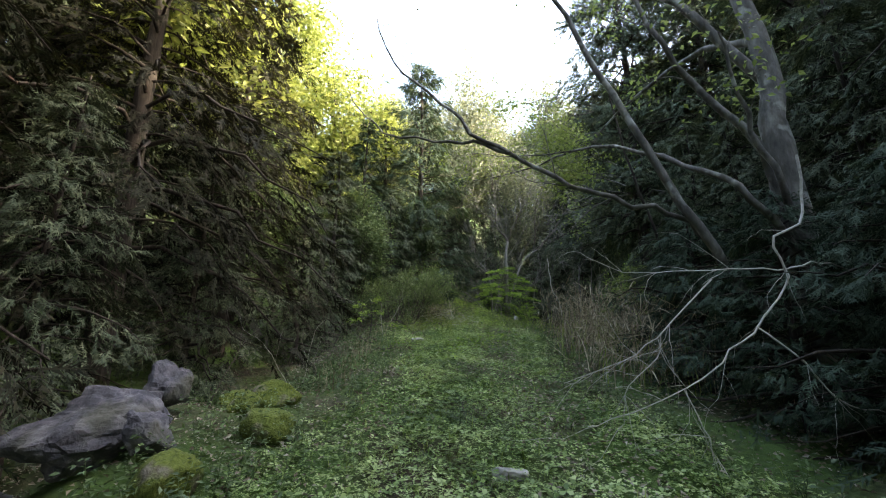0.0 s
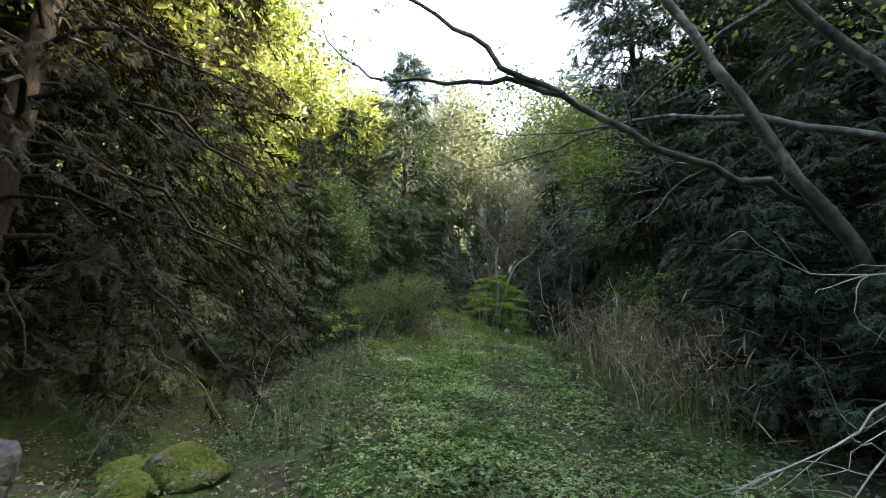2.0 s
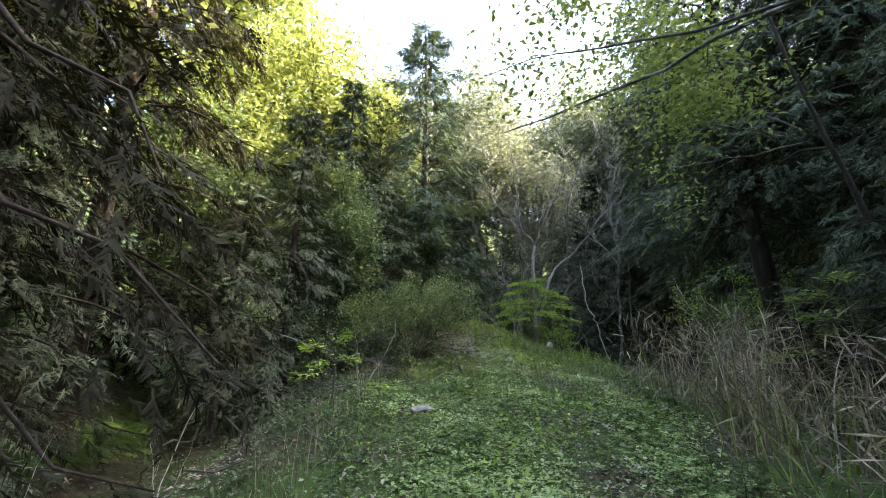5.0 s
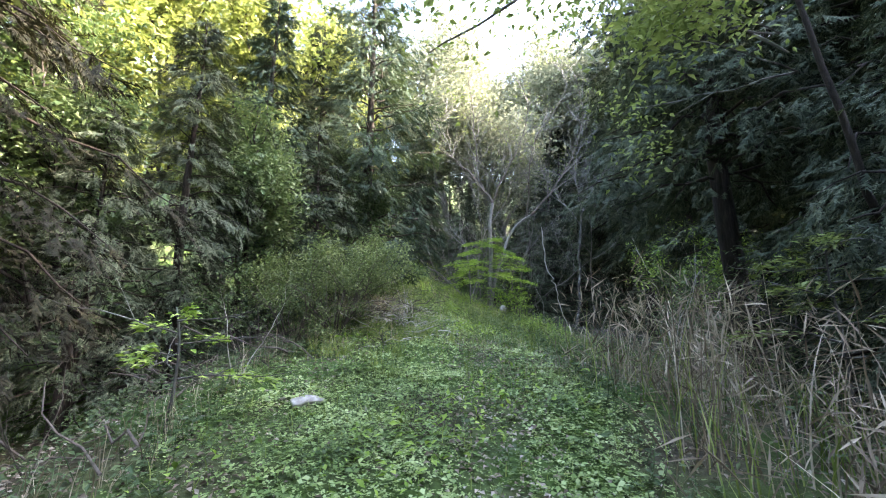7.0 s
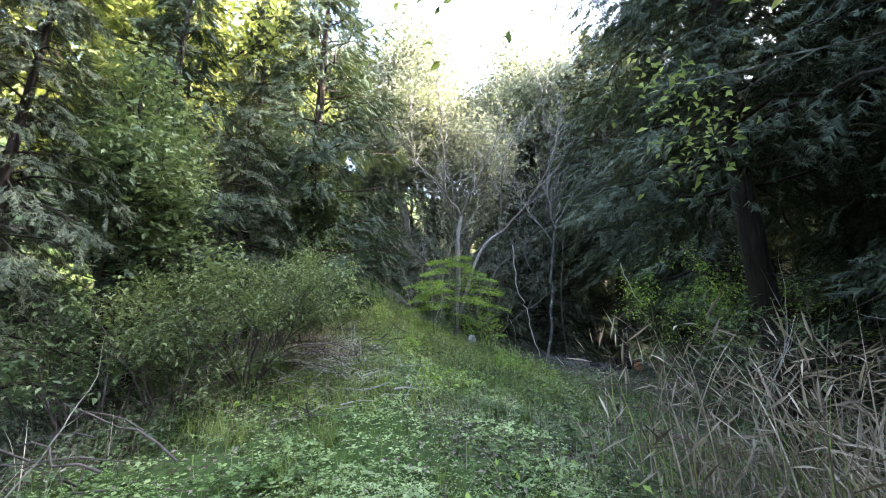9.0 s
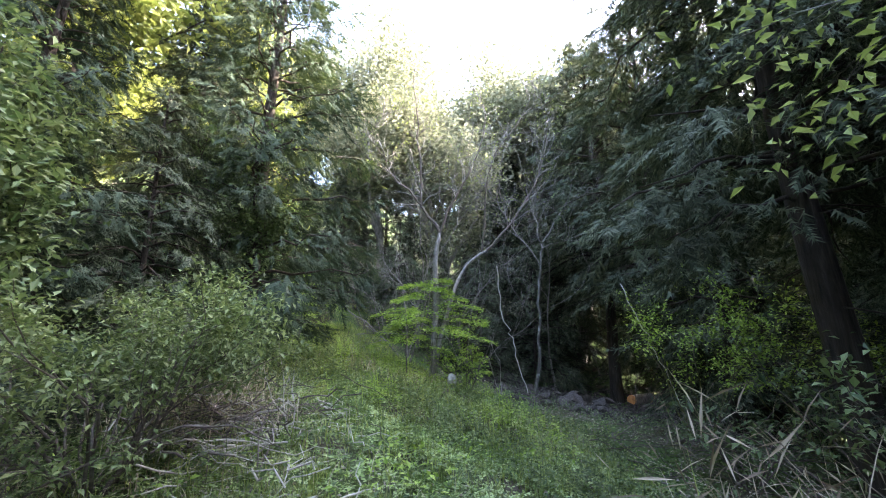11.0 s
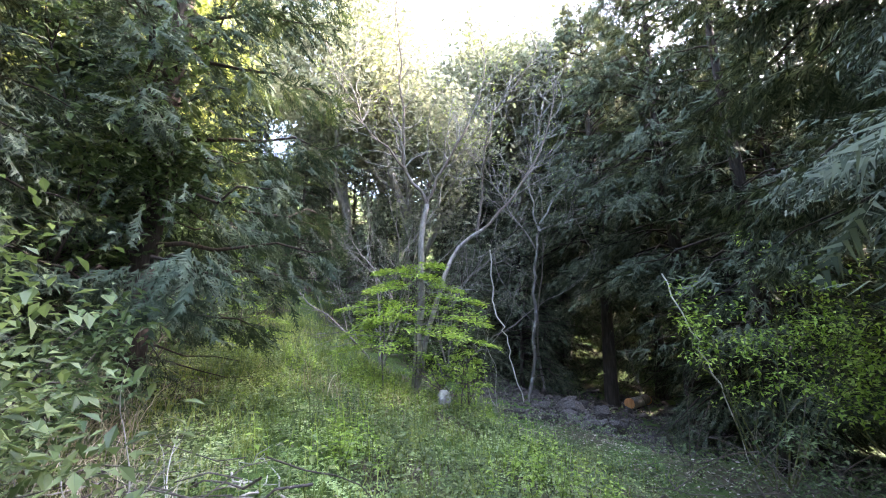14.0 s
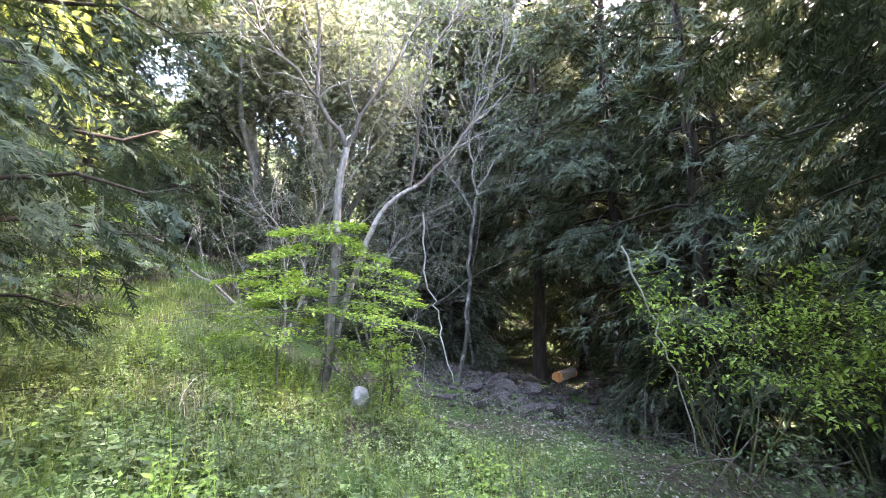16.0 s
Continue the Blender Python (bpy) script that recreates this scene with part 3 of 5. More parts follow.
for proto, x, y, turn, size, label in (
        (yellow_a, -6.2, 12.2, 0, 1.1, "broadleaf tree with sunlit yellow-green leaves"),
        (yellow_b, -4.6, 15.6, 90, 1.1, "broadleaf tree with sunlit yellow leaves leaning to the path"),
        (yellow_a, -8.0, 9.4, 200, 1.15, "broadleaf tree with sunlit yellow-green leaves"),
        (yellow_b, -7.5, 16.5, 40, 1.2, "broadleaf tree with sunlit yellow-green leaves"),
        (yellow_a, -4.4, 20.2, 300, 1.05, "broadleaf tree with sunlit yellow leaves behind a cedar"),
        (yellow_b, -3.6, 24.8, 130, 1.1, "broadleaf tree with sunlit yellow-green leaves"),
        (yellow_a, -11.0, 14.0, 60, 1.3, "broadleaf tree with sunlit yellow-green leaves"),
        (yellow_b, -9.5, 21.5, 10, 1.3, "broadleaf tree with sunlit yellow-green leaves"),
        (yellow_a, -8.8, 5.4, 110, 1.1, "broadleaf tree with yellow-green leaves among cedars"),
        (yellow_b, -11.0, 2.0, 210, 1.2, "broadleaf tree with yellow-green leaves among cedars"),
        (green_a, -5.6, 10.8, 20, 0.95, "broadleaf tree with mid-green leaves on the bank"),
        (green_a, -3.6, 16.4, 120, 0.9, "broadleaf tree with mid-green leaves beside a cedar"),
        (green_a, -2.9, 12.9, 220, 0.72, "small broadleaf tree with mid-green leaves beside a cedar"),
        (green_a, -2.0, 15.3, 310, 0.78, "small broadleaf tree with mid-green leaves beside a cedar"),
        (green_a, -3.5, 9.9, 75, 0.7, "small broadleaf tree with mid-green leaves on the bank"),
        (green_a, -2.0, 19.6, 5, 0.7, "small broadleaf tree with mid-green leaves at the bend"),
        (green_a, -0.6, 27.2, 70, 0.8, "broadleaf tree with mid-green leaves where the path ends"),
        (pale_a, 2.6, 28.0, 0, 1.79, "half-bare pale tree with young grey-green leaves"),
        (pale_a, 5.2, 27.0, 70, 1.79, "half-bare pale tree with young grey-green leaves"),
        (pale_a, 0.4, 31.0, 140, 1.92, "half-bare pale tree with young grey-green leaves"),
        (pale_a, 7.0, 30.0, 210, 2.11, "half-bare pale tree with young grey-green leaves"),
        (pale_a, 3.8, 32.5, 280, 1.92, "half-bare pale tree with young grey-green leaves"),
        (pale_a, 13.0, 29.0, 165, 2.18, "half-bare pale tree with young grey-green leaves above the gully"),
        (pale_a, 6.4, 29.2, 15, 1.92, "half-bare pale tree with young grey-green leaves by the gully"),
        (pale_a, 9.6, 29.6, 190, 2.30, "half-bare pale tree with young grey-green leaves by the gully"),
        (pale_a, 11.6, 30.0, 250, 2.05, "half-bare pale tree with young grey-green leaves"),
        (pale_a, 13.5, 33.0, 310, 2.18, "half-bare pale tree with young grey-green leaves"),
        (pale_a, -2.6, 29.0, 30, 1.86, "half-bare pale tree with young grey-green leaves"),
        (yellow_b, 5.6, 36.0, 30, 0.9, "yellow-green tree high on the slope"),
        (yellow_a, 1.6, 37.0, 80, 0.9, "yellow-green tree high on the slope"),
        (pale_a, 9.5, 33.0, 100, 2.18, "half-bare pale tree with young grey-green leaves"),
        (yellow_a, -5.0, 33.0, 150, 1.1, "yellow-green tree high on the slope"),
        (yellow_b, -10.0, 30.0, 200, 1.2, "yellow-green tree high on the slope")):
    place(proto, x, y, turn, size, label, "trees on the slope", 0.05)
for proto in (cedar_a, cedar_b, cedar_c, cedar_s, cedar_h, cedar_t, cedar_low, cedar_far, yellow_a, yellow_b, green_a, pale_a):
    discard(proto)


# ---- the grey tree with limbs across the path ----
def bent(points, r0, r1, rng, n=14, jitter=0.02):
    """A limb through a few points, evened out, slightly crooked."""
    P = np.array(points, float)
    t = np.linspace(0, len(P) - 1, n)
    i = np.minimum(t.astype(int), len(P) - 2)
    f = (t - i)[:, None]
    a, b, c, d = P[np.maximum(i - 1, 0)], P[i], P[i + 1], P[np.minimum(i + 2, len(P) - 1)]
    Q = 0.5 * (2 * b + (c - a) * f + (2 * a - 5 * b + 4 * c - d) * f ** 2 + (3 * b - a - 3 * c + d) * f ** 3)
    Q[1:-1] += rng.normal(0, jitter, (n - 2, 3))
    return Q, np.linspace(r0, r1, n)


rng = np.random.RandomState(77)
grey_tree = thing("grey_tree", "mottled grey broadleaf tree with long crooked limbs reaching over the path", "tree")
zt = land_at(3.75, 4.15)
bole = [bent([(3.75, 4.15, zt - 0.3), (3.70, 4.12, zt + 1.0), (3.72, 4.1, 3.6), (3.86, 4.2, 5.0), (3.7, 4.5, 7.5), (3.5, 5.0, 10.0)], 0.20, 0.05, rng, 20, 0.015)]
limbs = [bent([(3.72, 4.15, 1.5), (3.2, 4.3, 2.2), (2.80, 4.32, 2.95), (2.30, 4.40, 4.1), (1.87, 4.47, 5.2), (1.49, 4.50, 6.1), (1.1, 4.7, 7.6)], 0.066, 0.022, rng, 20),
         bent([(3.2, 4.35, 2.3), (2.84, 4.45, 2.95), (2.2, 4.22, 3.08), (1.35, 4.10, 3.32), (0.72, 4.02, 3.62)], 0.034, 0.024, rng, 16),
         bent([(0.72, 4.02, 3.62), (0.35, 4.1, 3.85), (0.05, 4.2, 4.3), (-0.3, 4.4, 4.75), (-0.7, 4.7, 5.4), (-0.95, 4.9, 6.2)], 0.026, 0.008, rng, 14),
         bent([(0.72, 4.02, 3.62), (0.40, 4.15, 3.80), (0.05, 4.3, 3.92), (-0.5, 4.6, 4.15), (-1.0, 5.0, 4.6), (-1.4, 5.3, 5.3)], 0.024, 0.006, rng, 14),
         bent([(3.70, 4.0, 2.4), (3.1, 3.75, 2.95), (2.85, 4.0, 3.35), (2.68, 4.6, 3.85), (2.50, 6.0, 4.77), (1.9, 7.0, 4.95), (1.2, 7.9, 5.1), (0.57, 9.1, 5.5)], 0.042, 0.008, rng, 20),
         bent([(2.50, 6.0, 4.77), (1.9, 6.6, 4.95), (1.3, 6.9, 5.0), (0.8, 7.3, 5.3), (0.2, 8.0, 5.6)], 0.016, 0.005, rng, 12),
         bent([(3.68, 4.1, 3.0), (3.45, 4.07, 3.72), (2.94, 4.13, 4.5), (2.5, 4.1, 5.3), (2.2, 4.2, 6.6)], 0.055, 0.022, rng, 14),
         bent([(3.70, 4.1, 2.6), (3.5, 3.9, 3.1), (3.25, 3.8, 3.6), (3.05, 3.7, 4.2), (2.9, 3.6, 4.8)], 0.045, 0.012, rng, 12),
         bent([(3.86, 4.2, 4.6), (3.2, 4.5, 6.0), (2.6, 5.2, 7.2), (2.0, 6.2, 8.0)], 0.07, 0.02, rng, 12),
         bent([(3.8, 4.2, 5.2), (3.9, 5.4, 6.0), (3.6, 7.0, 6.2), (3.1, 8.4, 5.8)], 0.06, 0.012, rng, 12)]
twigs, tips = [], []
for P, r in limbs[1:]:
    for k in range(4):
        j = rng.randint(len(P) // 2, len(P))
        d = unit(P[j] - P[j - 1]) + rng.normal(0, 0.5, 3) + np.array([0, 0.1, -0.05])
        grow(rng, P[j], d, rng.uniform(0.25, 0.7), max(r[j] * 0.3, 0.003), 1, twigs, tips, 0.02, (1, 3), 0.3, 0.6, 0.8, 6)
grey_trunk = quads("trunk", *tubes(bole, 14), BARK_GREY, grey_tree, True)
for P, r in limbs:
    quads("limb", *tubes([(P, r)], 8), BARK_GREY, grey_trunk, True)
quads("twigs", *tubes(twigs, 4), BARK_GREY, grey_tree, True, "stuff")
quads("buds", *leafage(rng, np.array(tips), 700, 0.05, 0.028, 0.6, 0.8), LITTER, grey_tree, False, "stuff")
leafy = np.array([p for p in tips if p[1] > 5.2 or p[0] > 2.2] or tips)
quads("leaves", *leafage(rng, leafy, 1800, 0.24, 0.075, 0.55, 0.5), LEAF_LIME, grey_tree, False, "stuff")

# spray of lime leaves over the dry grass, from a limb of a tree standing in the cedars
lime = thing("young_elm", "slender broadleaf tree with lime-green leaves in front of dark cedars", "tree")
zt = land_at(5.0, 8.3)
stem = [bent([(5.0, 8.3, zt - 0.2), (4.8, 8.3, zt + 1.6), (4.4, 8.2, 4.2), (4.0, 8.1, 5.6), (3.7, 8.0, 7.4)], 0.045, 0.015, rng, 14)]
out, tips = [], []
for z0 in (4.8, 5.0, 5.2, 5.5, 5.9, 6.3, 6.8, 7.2):
    for k in range(2):
        a = math.pi + rng.uniform(-1.4, 0.6)
        grow(rng, (4.2 - 0.3 * (z0 - 4.2), 8.2, z0), (math.cos(a), math.sin(a) * 0.9, 0.10), rng.uniform(0.9, 1.4), 0.012, 2, out, tips, -0.02, (2, 3), 0.2, 0.55, 0.7, 6)
quads("trunk", *tubes(stem, 8), BARK_DARK, lime, True)
quads("branches", *tubes(out, 4), BARK_GREY, lime, True, "stuff")
quads("crown", *leafage(rng, tips, 3600, 0.18, 0.085, 0.5, 0.4), LEAF_LIME, lime, False, "stuff")

# ---- pale bare branch hanging out of the shade ----
dead = thing("dead_branch", "bare pale crooked branch with forked twigs hanging low", "branch")
out, tips = [], []
main = [bent([(3.04, 3.2, 3.18), (3.03, 3.2, 2.89), (2.94, 3.2, 2.57), (2.68, 3.2, 2.42), (2.75, 3.2, 2.19), (2.71, 3.2, 2.03), (2.43, 3.2, 1.72), (2.18, 3.2, 1.55), (2.1, 3.2, 1.43), (1.8, 3.2, 1.27), (1.31, 3.2, 1.07), (1.06, 3.2, 1.01)], 0.012, 0.003, rng, 28, 0.006),
        bent([(2.42, 3.18, 1.72), (2.71, 3.18, 1.47), (2.94, 3.18, 1.19), (3.25, 3.18, 1.11)], 0.007, 0.004, rng, 12, 0.006),
        bent([(2.78, 3.22, 2.19), (2.35, 3.22, 2.19), (1.8, 3.22, 2.16), (1.44, 3.22, 2.16)], 0.006, 0.002, rng, 12, 0.006),
        bent([(2.77, 3.2, 2.19), (3.07, 3.2, 2.24), (3.52, 3.2, 2.07)], 0.007, 0.004, rng, 10, 0.006),
        bent([(2.14, 3.2, 2.1), (1.68, 3.2, 1.68), (1.35, 3.2, 1.47), (0.91, 3.2, 1.31)], 0.006, 0.002, rng, 12, 0.006),
        bent([(1.68, 3.2, 1.68), (1.64, 3.2, 1.51), (1.38, 3.2, 1.27), (1.33, 3.2, 1.03)], 0.005, 0.002, rng, 12, 0.006),
        bent([(1.8, 3.2, 1.27), (1.92, 3.2, 0.95), (1.97, 3.2, 0.77)], 0.005, 0.003, rng, 10, 0.006)]
for P, r in main:
    for k in range(8):
        j = rng.randint(3, len(P))
        grow(rng, P[j], unit(P[j] - P[j - 1]) + rng.normal(0, 0.6, 3) * np.array([1, 0.4, 1]), rng.uniform(0.2, 0.5), 0.0028, 1, out, tips, -0.02, (1, 2), 0.3, 0.6, 0.8, 6)
for o in main:
    quads("stem", *tubes([o], 6), TWIG, dead, True)
quads("twigs", *tubes(out, 4), TWIG, dead, True, "stuff")

# ---- the clump of half-bare trees and the bright sapling at the bend ----
bare_a = broadleaf("bare_tree", 51, 7.5, 5, 700, 0.12, 0.07, BARK_PALE, LEAF_PALE, r=0.05, first=0.36, up=0.10, split=(2, 4), angle=0.75, sides=6, wander=0.22, limbs=8)
bare_b = broadleaf("bare_tree", 58, 6.5, 4, 700, 0.12, 0.07, BARK_PALE, LEAF_PALE, r=0.032, first=0.40, up=0.07, stems=4, split=(2, 4), angle=0.7, sides=5, wander=0.22, limbs=10)
for proto, x, y, turn, size, label in (
        (bare_b, 2.5, 20.9, 200, 0.95, "half-bare many-stemmed pale tree beside the path"),
        (bare_b, 5.2, 23.4, 20, 1.15, "half-bare many-stemmed pale tree behind the bend"),
        (bare_a, 3.4, 24.2, 150, 1.2, "half-bare pale tree behind the bend"),
        (bare_a, 9.3, 24.8, 75, 1.15, "half-bare pale tree above the gully")):
    place(proto, x, y, turn, size, label, "half-bare trees at the bend", 0.05)
discard(bare_a), discard(bare_b)

rng = np.random.RandomState(55)
def forked_tree(label, stems, boughs, shoots, reach, leaves, bark=BARK_PALE, dark=TWIG_DARK):
    """A half-bare tree: pale trunk, darker crooked boughs, many fine twigs, a few young leaves."""
    root = thing("bare_tree", label, "tree", "half-bare trees at the bend")
    twigs, tips = [], []
    for P, r in boughs:
        for k in range(shoots):
            j = rng.randint(3, len(P))
            grow(rng, P[j], unit(P[j] - P[j - 1]) + rng.normal(0, 0.55, 3), reach * rng.uniform(0.45, 1.1), max(r[j] * 0.55, 0.013), 2, twigs, tips, 0.06, (2, 3), 0.3, 0.62, 0.75, 7)
    bole = quads("trunk", *tubes(stems, 10), bark, root, True)
    for o in boughs:
        quads("limb", *tubes([o], 7), dark, bole, True)
    quads("twigs", *tubes(twigs, 4), BARK_PALE, root, True, "stuff")
    quads("leaves", *leafage(rng, tips, leaves, 0.14, 0.075, 0.5, 0.5), LEAF_LIME, root, False, "stuff")
    return root


zt = land_at(2.85, 18.4)
forked_tree("half-bare tree with a pale forked trunk rising through a green sapling",
            [bent([(2.85, 18.4, zt - 0.15), (2.88, 18.4, 3.6), (2.92, 18.4, 4.5), (2.93, 18.4, 5.86), (3.03, 18.4, 6.5)], 0.085, 0.05, rng, 12, 0.008),
             bent([(2.87, 18.45, zt), (3.13, 18.5, 4.0), (3.75, 18.8, 5.56), (4.49, 18.9, 6.23)], 0.055, 0.036, rng, 12, 0.01)],
            [bent([(3.03, 18.4, 6.5), (2.58, 18.5, 7.28), (2.52, 18.5, 8.23), (2.43, 18.4, 9.31), (2.37, 18.4, 10.5), (2.2, 18.3, 11.7)], 0.04, 0.010, rng, 16, 0.03),
             bent([(2.58, 18.5, 7.28), (2.0, 18.6, 7.93), (1.56, 18.7, 8.48), (1.19, 18.8, 9.35), (1.44, 18.8, 10.1)], 0.026, 0.008, rng, 14, 0.03),
             bent([(3.03, 18.4, 6.5), (3.22, 18.3, 7.06), (3.61, 18.2, 7.81), (3.94, 18.2, 8.56), (4.3, 18.3, 9.57), (4.28, 18.3, 11.2)], 0.036, 0.009, rng, 16, 0.03),
             bent([(4.49, 18.9, 6.23), (5.32, 19.0, 7.19), (6.07, 19.1, 8.23), (6.81, 19.2, 10.2), (6.6, 19.2, 12.0)], 0.034, 0.008, rng, 16, 0.03),
             bent([(4.34, 18.9, 6.09), (4.45, 18.7, 7.42), (4.48, 18.6, 8.41), (4.94, 18.6, 9.4), (5.78, 18.7, 10.6), (6.04, 18.8, 12.2)], 0.03, 0.008, rng, 16, 0.03)],
            22, 1.05, 1500)
zt = land_at(7.1, 21.8)
forked_tree("slender half-bare tree with a spreading twiggy crown over the gully",
            [bent([(7.05, 21.8, zt - 0.15), (7.31, 21.8, 4.1), (7.45, 21.8, 5.9), (7.67, 21.8, 7.24)], 0.055, 0.036, rng, 14, 0.04)],
            [bent([(7.67, 21.8, 7.24), (8.67, 21.6, 7.65), (10.1, 21.3, 8.1), (10.9, 21.1, 8.5)], 0.03, 0.008, rng, 14, 0.04),
             bent([(7.55, 21.8, 6.48), (6.63, 21.6, 7.67), (6.04, 21.5, 8.5), (5.5, 21.4, 9.2)], 0.03, 0.008, rng, 14, 0.04),
             bent([(7.67, 21.8, 7.24), (8.47, 21.8, 8.7), (9.69, 21.8, 9.67), (10.4, 21.8, 10.3)], 0.03, 0.008, rng, 14, 0.04),
             bent([(7.67, 21.8, 7.24), (7.4, 21.8, 8.6), (7.6, 21.7, 10.0), (8.0, 21.7, 11.6)], 0.03, 0.008, rng, 14, 0.04)],
            22, 1.3, 700, bark=BARK_GREY, dark=BARK_PALE)


def layered_sapling(name, seed, x, y, H, R, tiers, leaves, leaf, label):
    """A sapling whose leaves lie in flat tiers."""
    rng = np.random.RandomState(seed)
    root = thing(name, label, "sapling", at=(x, y, land_at(x, y) - 0.03))
    stem = [bent([(0, 0, 0), (0.03, 0.02, H * 0.5), (-0.02, 0, H)], 0.018, 0.006, rng, 8, 0.01)]
    out, tips = [], []
    for k in range(tiers):
        a, z = k * 2.4, H * (0.42 + 0.56 * k / tiers)
        grow(rng, (0, 0, z), (math.cos(a), math.sin(a), 0.15), R * rng.uniform(0.5, 0.8), 0.008, 2, out, tips, -0.01, (2, 3), 0.16, 0.55, 0.7, 6)
    quads("trunk", *tubes(stem, 6), BARK_GREY, root, True)
    quads("branches", *tubes(out, 4), BARK_GREY, root, True, "stuff")
    tiers_at = []
    for k in range(tiers):
        q, a = k / tiers, k * 2.4 + rng.uniform(-0.4, 0.4)
        z, reach = H * (0.45 + 0.55 * q), R * (1.0 - 0.62 * q) * rng.uniform(0.7, 1.15)
        n = int(leaves / tiers)
        t = rng.uniform(0.12, 1.0, n) ** 0.7
        w = rng.normal(0, 0.22, n) * reach * (1.25 - t)
        o, side = np.array([math.cos(a), math.sin(a), 0]), np.array([-math.sin(a), math.cos(a), 0])
        tiers_at.append(o * (t * reach)[:, None] + side * w[:, None] + np.array([0, 0, 1.0]) * (z + 0.10 * t - 0.22 * t ** 2 * reach + rng.normal(0, 0.025, n))[:, None])
    Q = np.concatenate(tiers_at)
    n = len(Q)
    V, F = scatter(*leaf_shape(0.5), Q, unit(Q * (1, 1, 0)) + rng.normal(0, 0.6, (n, 3)) * (1, 1, 0.35), np.array([0, 0, 1.0]) + rng.normal(0, 0.22, (n, 3)), rng.uniform(0.05, 0.09, n))
    quads("crown", V, F, leaf, root, False, "stuff")
    return root


layered_sapling("sapling", 61, 2.75, 18.05, 2.5, 1.9, 20, 5200, LEAF_BRIGHT, "sapling with bright green leaves in flat tiers")
layered_sapling("sapling", 66, 2.1, 17.7, 1.5, 1.1, 11, 1700, LEAF_BRIGHT, "sapling with bright green leaves in flat tiers")
layered_sapling("sapling", 62, 3.75, 18.1, 1.15, 0.6, 8, 700, LEAF_BRIGHT, "low bright green sapling at the path's edge")
layered_sapling("sapling", 63, -1.5, 8.45, 1.0, 0.75, 6, 320, LEAF_BRIGHT, "small sapling with pale green leaves on the dark bank")
layered_sapling("sapling", 64, -0.9, 22.3, 2.2, 1.3, 10, 1000, LEAF_BRIGHT, "bright green sapling where the path ends")
layered_sapling("sapling", 68, -0.5, 20.0, 1.3, 0.9, 8, 700, LEAF_BRIGHT, "bright green sapling beside the path")
layered_sapling("yellow_plant", 67, -0.05, 10.95, 0.3, 0.22, 4, 60, LEAF_YELLOW, "small plant with yellow leaves at the foot of a bush")
vine = thing("hanging_vine", "thin pale bare vine hanging over the gully", "vine")
quads("stem", *tubes([bent([(5.4, 20.6, 6.2), (5.61, 20.9, 5.05), (5.72, 20.9, 4.43), (5.97, 20.9, 3.82), (6.11, 20.9, 3.23), (6.4, 20.9, land_at(6.4, 20.9))], 0.02, 0.013, rng, 18, 0.03)], 6), TWIG, vine, True)
vine = thing("hanging_vine", "thin pale bare vine hanging beside a bush", "vine")
quads("stem", *tubes([bent([(6.75, 16.3, 4.9), (6.95, 16.1, 4.1), (7.17, 16.1, 3.5), (7.5, 16.0, 2.8), (7.75, 16.0, land_at(7.75, 16.0))], 0.014, 0.010, rng, 16, 0.02)], 6), TWIG, vine, True)
layered_sapling("sapling", 69, 3.9, 8.1, 1.95, 0.95, 9, 700, LEAF_LIME, "sapling with lime leaves rising out of dry grass")
layered_sapling("sapling", 65, 5.9, 9.9, 2.3, 1.0, 8, 500, LEAF_LIME, "sapling with lime leaves under the cedars")


# ---- bushes ----
def bush(seed, x, y, H, R, stems, leaves, size, leaf, label, depth=3, wood=TWIG_DARK, clear=0.0):
    rng = np.random.RandomState(seed)
    root = thing("bush", label, "bush", "bushes", at=(x, y, land_at(x, y) - 0.03))
    out, tips = [], []
    for k in range(stems):
        a = k * 2.4
        d = (math.cos(a) * R / H, math.sin(a) * R / H, 1.0)
        grow(rng, (0.1 * math.cos(a), 0.1 * math.sin(a), 0), d, H * 0.5, 0.015, depth, out, tips, 0.0, (2, 3), 0.22, 0.62, 0.8, 6)
    tips = [p for p in tips if p[2] > clear]
    big = sorted(out, key=lambda o: -o[1][0])[:stems]
    ids = {id(o) for o in big}
    for o in big:
        quads("stem", *tubes([o], 6), wood, root, True)
    quads("branches", *tubes([o for o in out if id(o) not in ids], 4), wood, root, True, "stuff")
    quads("leaves", *leafage(rng, tips, leaves, 0.10, size, 0.5, 0.2), leaf, root, False, "stuff")
    return root


bush(71, -0.95, 12.2, 1.8, 1.15, 20, 13000, 0.058, LEAF_BUSH, "dense bush with small green leaves beside the path", clear=0.7)
bush(72, -2.0, 11.2, 1.3, 0.8, 8, 1800, 0.07, LEAF_GREEN, "dense bush with small green leaves beside the path")
bush(81, -1.45, 11.35, 1.1, 0.9, 10, 3000, 0.06, LEAF_BUSH, "low bush with small green leaves beside a larger bush")
bush(73, -1.2, 14.1, 1.4, 0.7, 10, 2600, 0.09, LEAF_GREEN, "leafy bush behind a pile of brushwood")
bush(74, 7.4, 15.3, 3.1, 1.2, 8, 2100, 0.08, LEAF_BRIGHT, "tall loose bush with mossy stems on the gully's edge", wood=BARK_MOSSY, clear=1.1)
bush(75, 8.8, 14.3, 2.9, 1.1, 9, 2200, 0.08, LEAF_BRIGHT, "tall bush with bright green leaves on the gully's edge", wood=BARK_MOSSY, clear=1.3)
bush(76, 6.6, 13.7, 1.6, 0.9, 8, 1200, 0.07, LEAF_GREEN, "loose bush with dark green leaves")
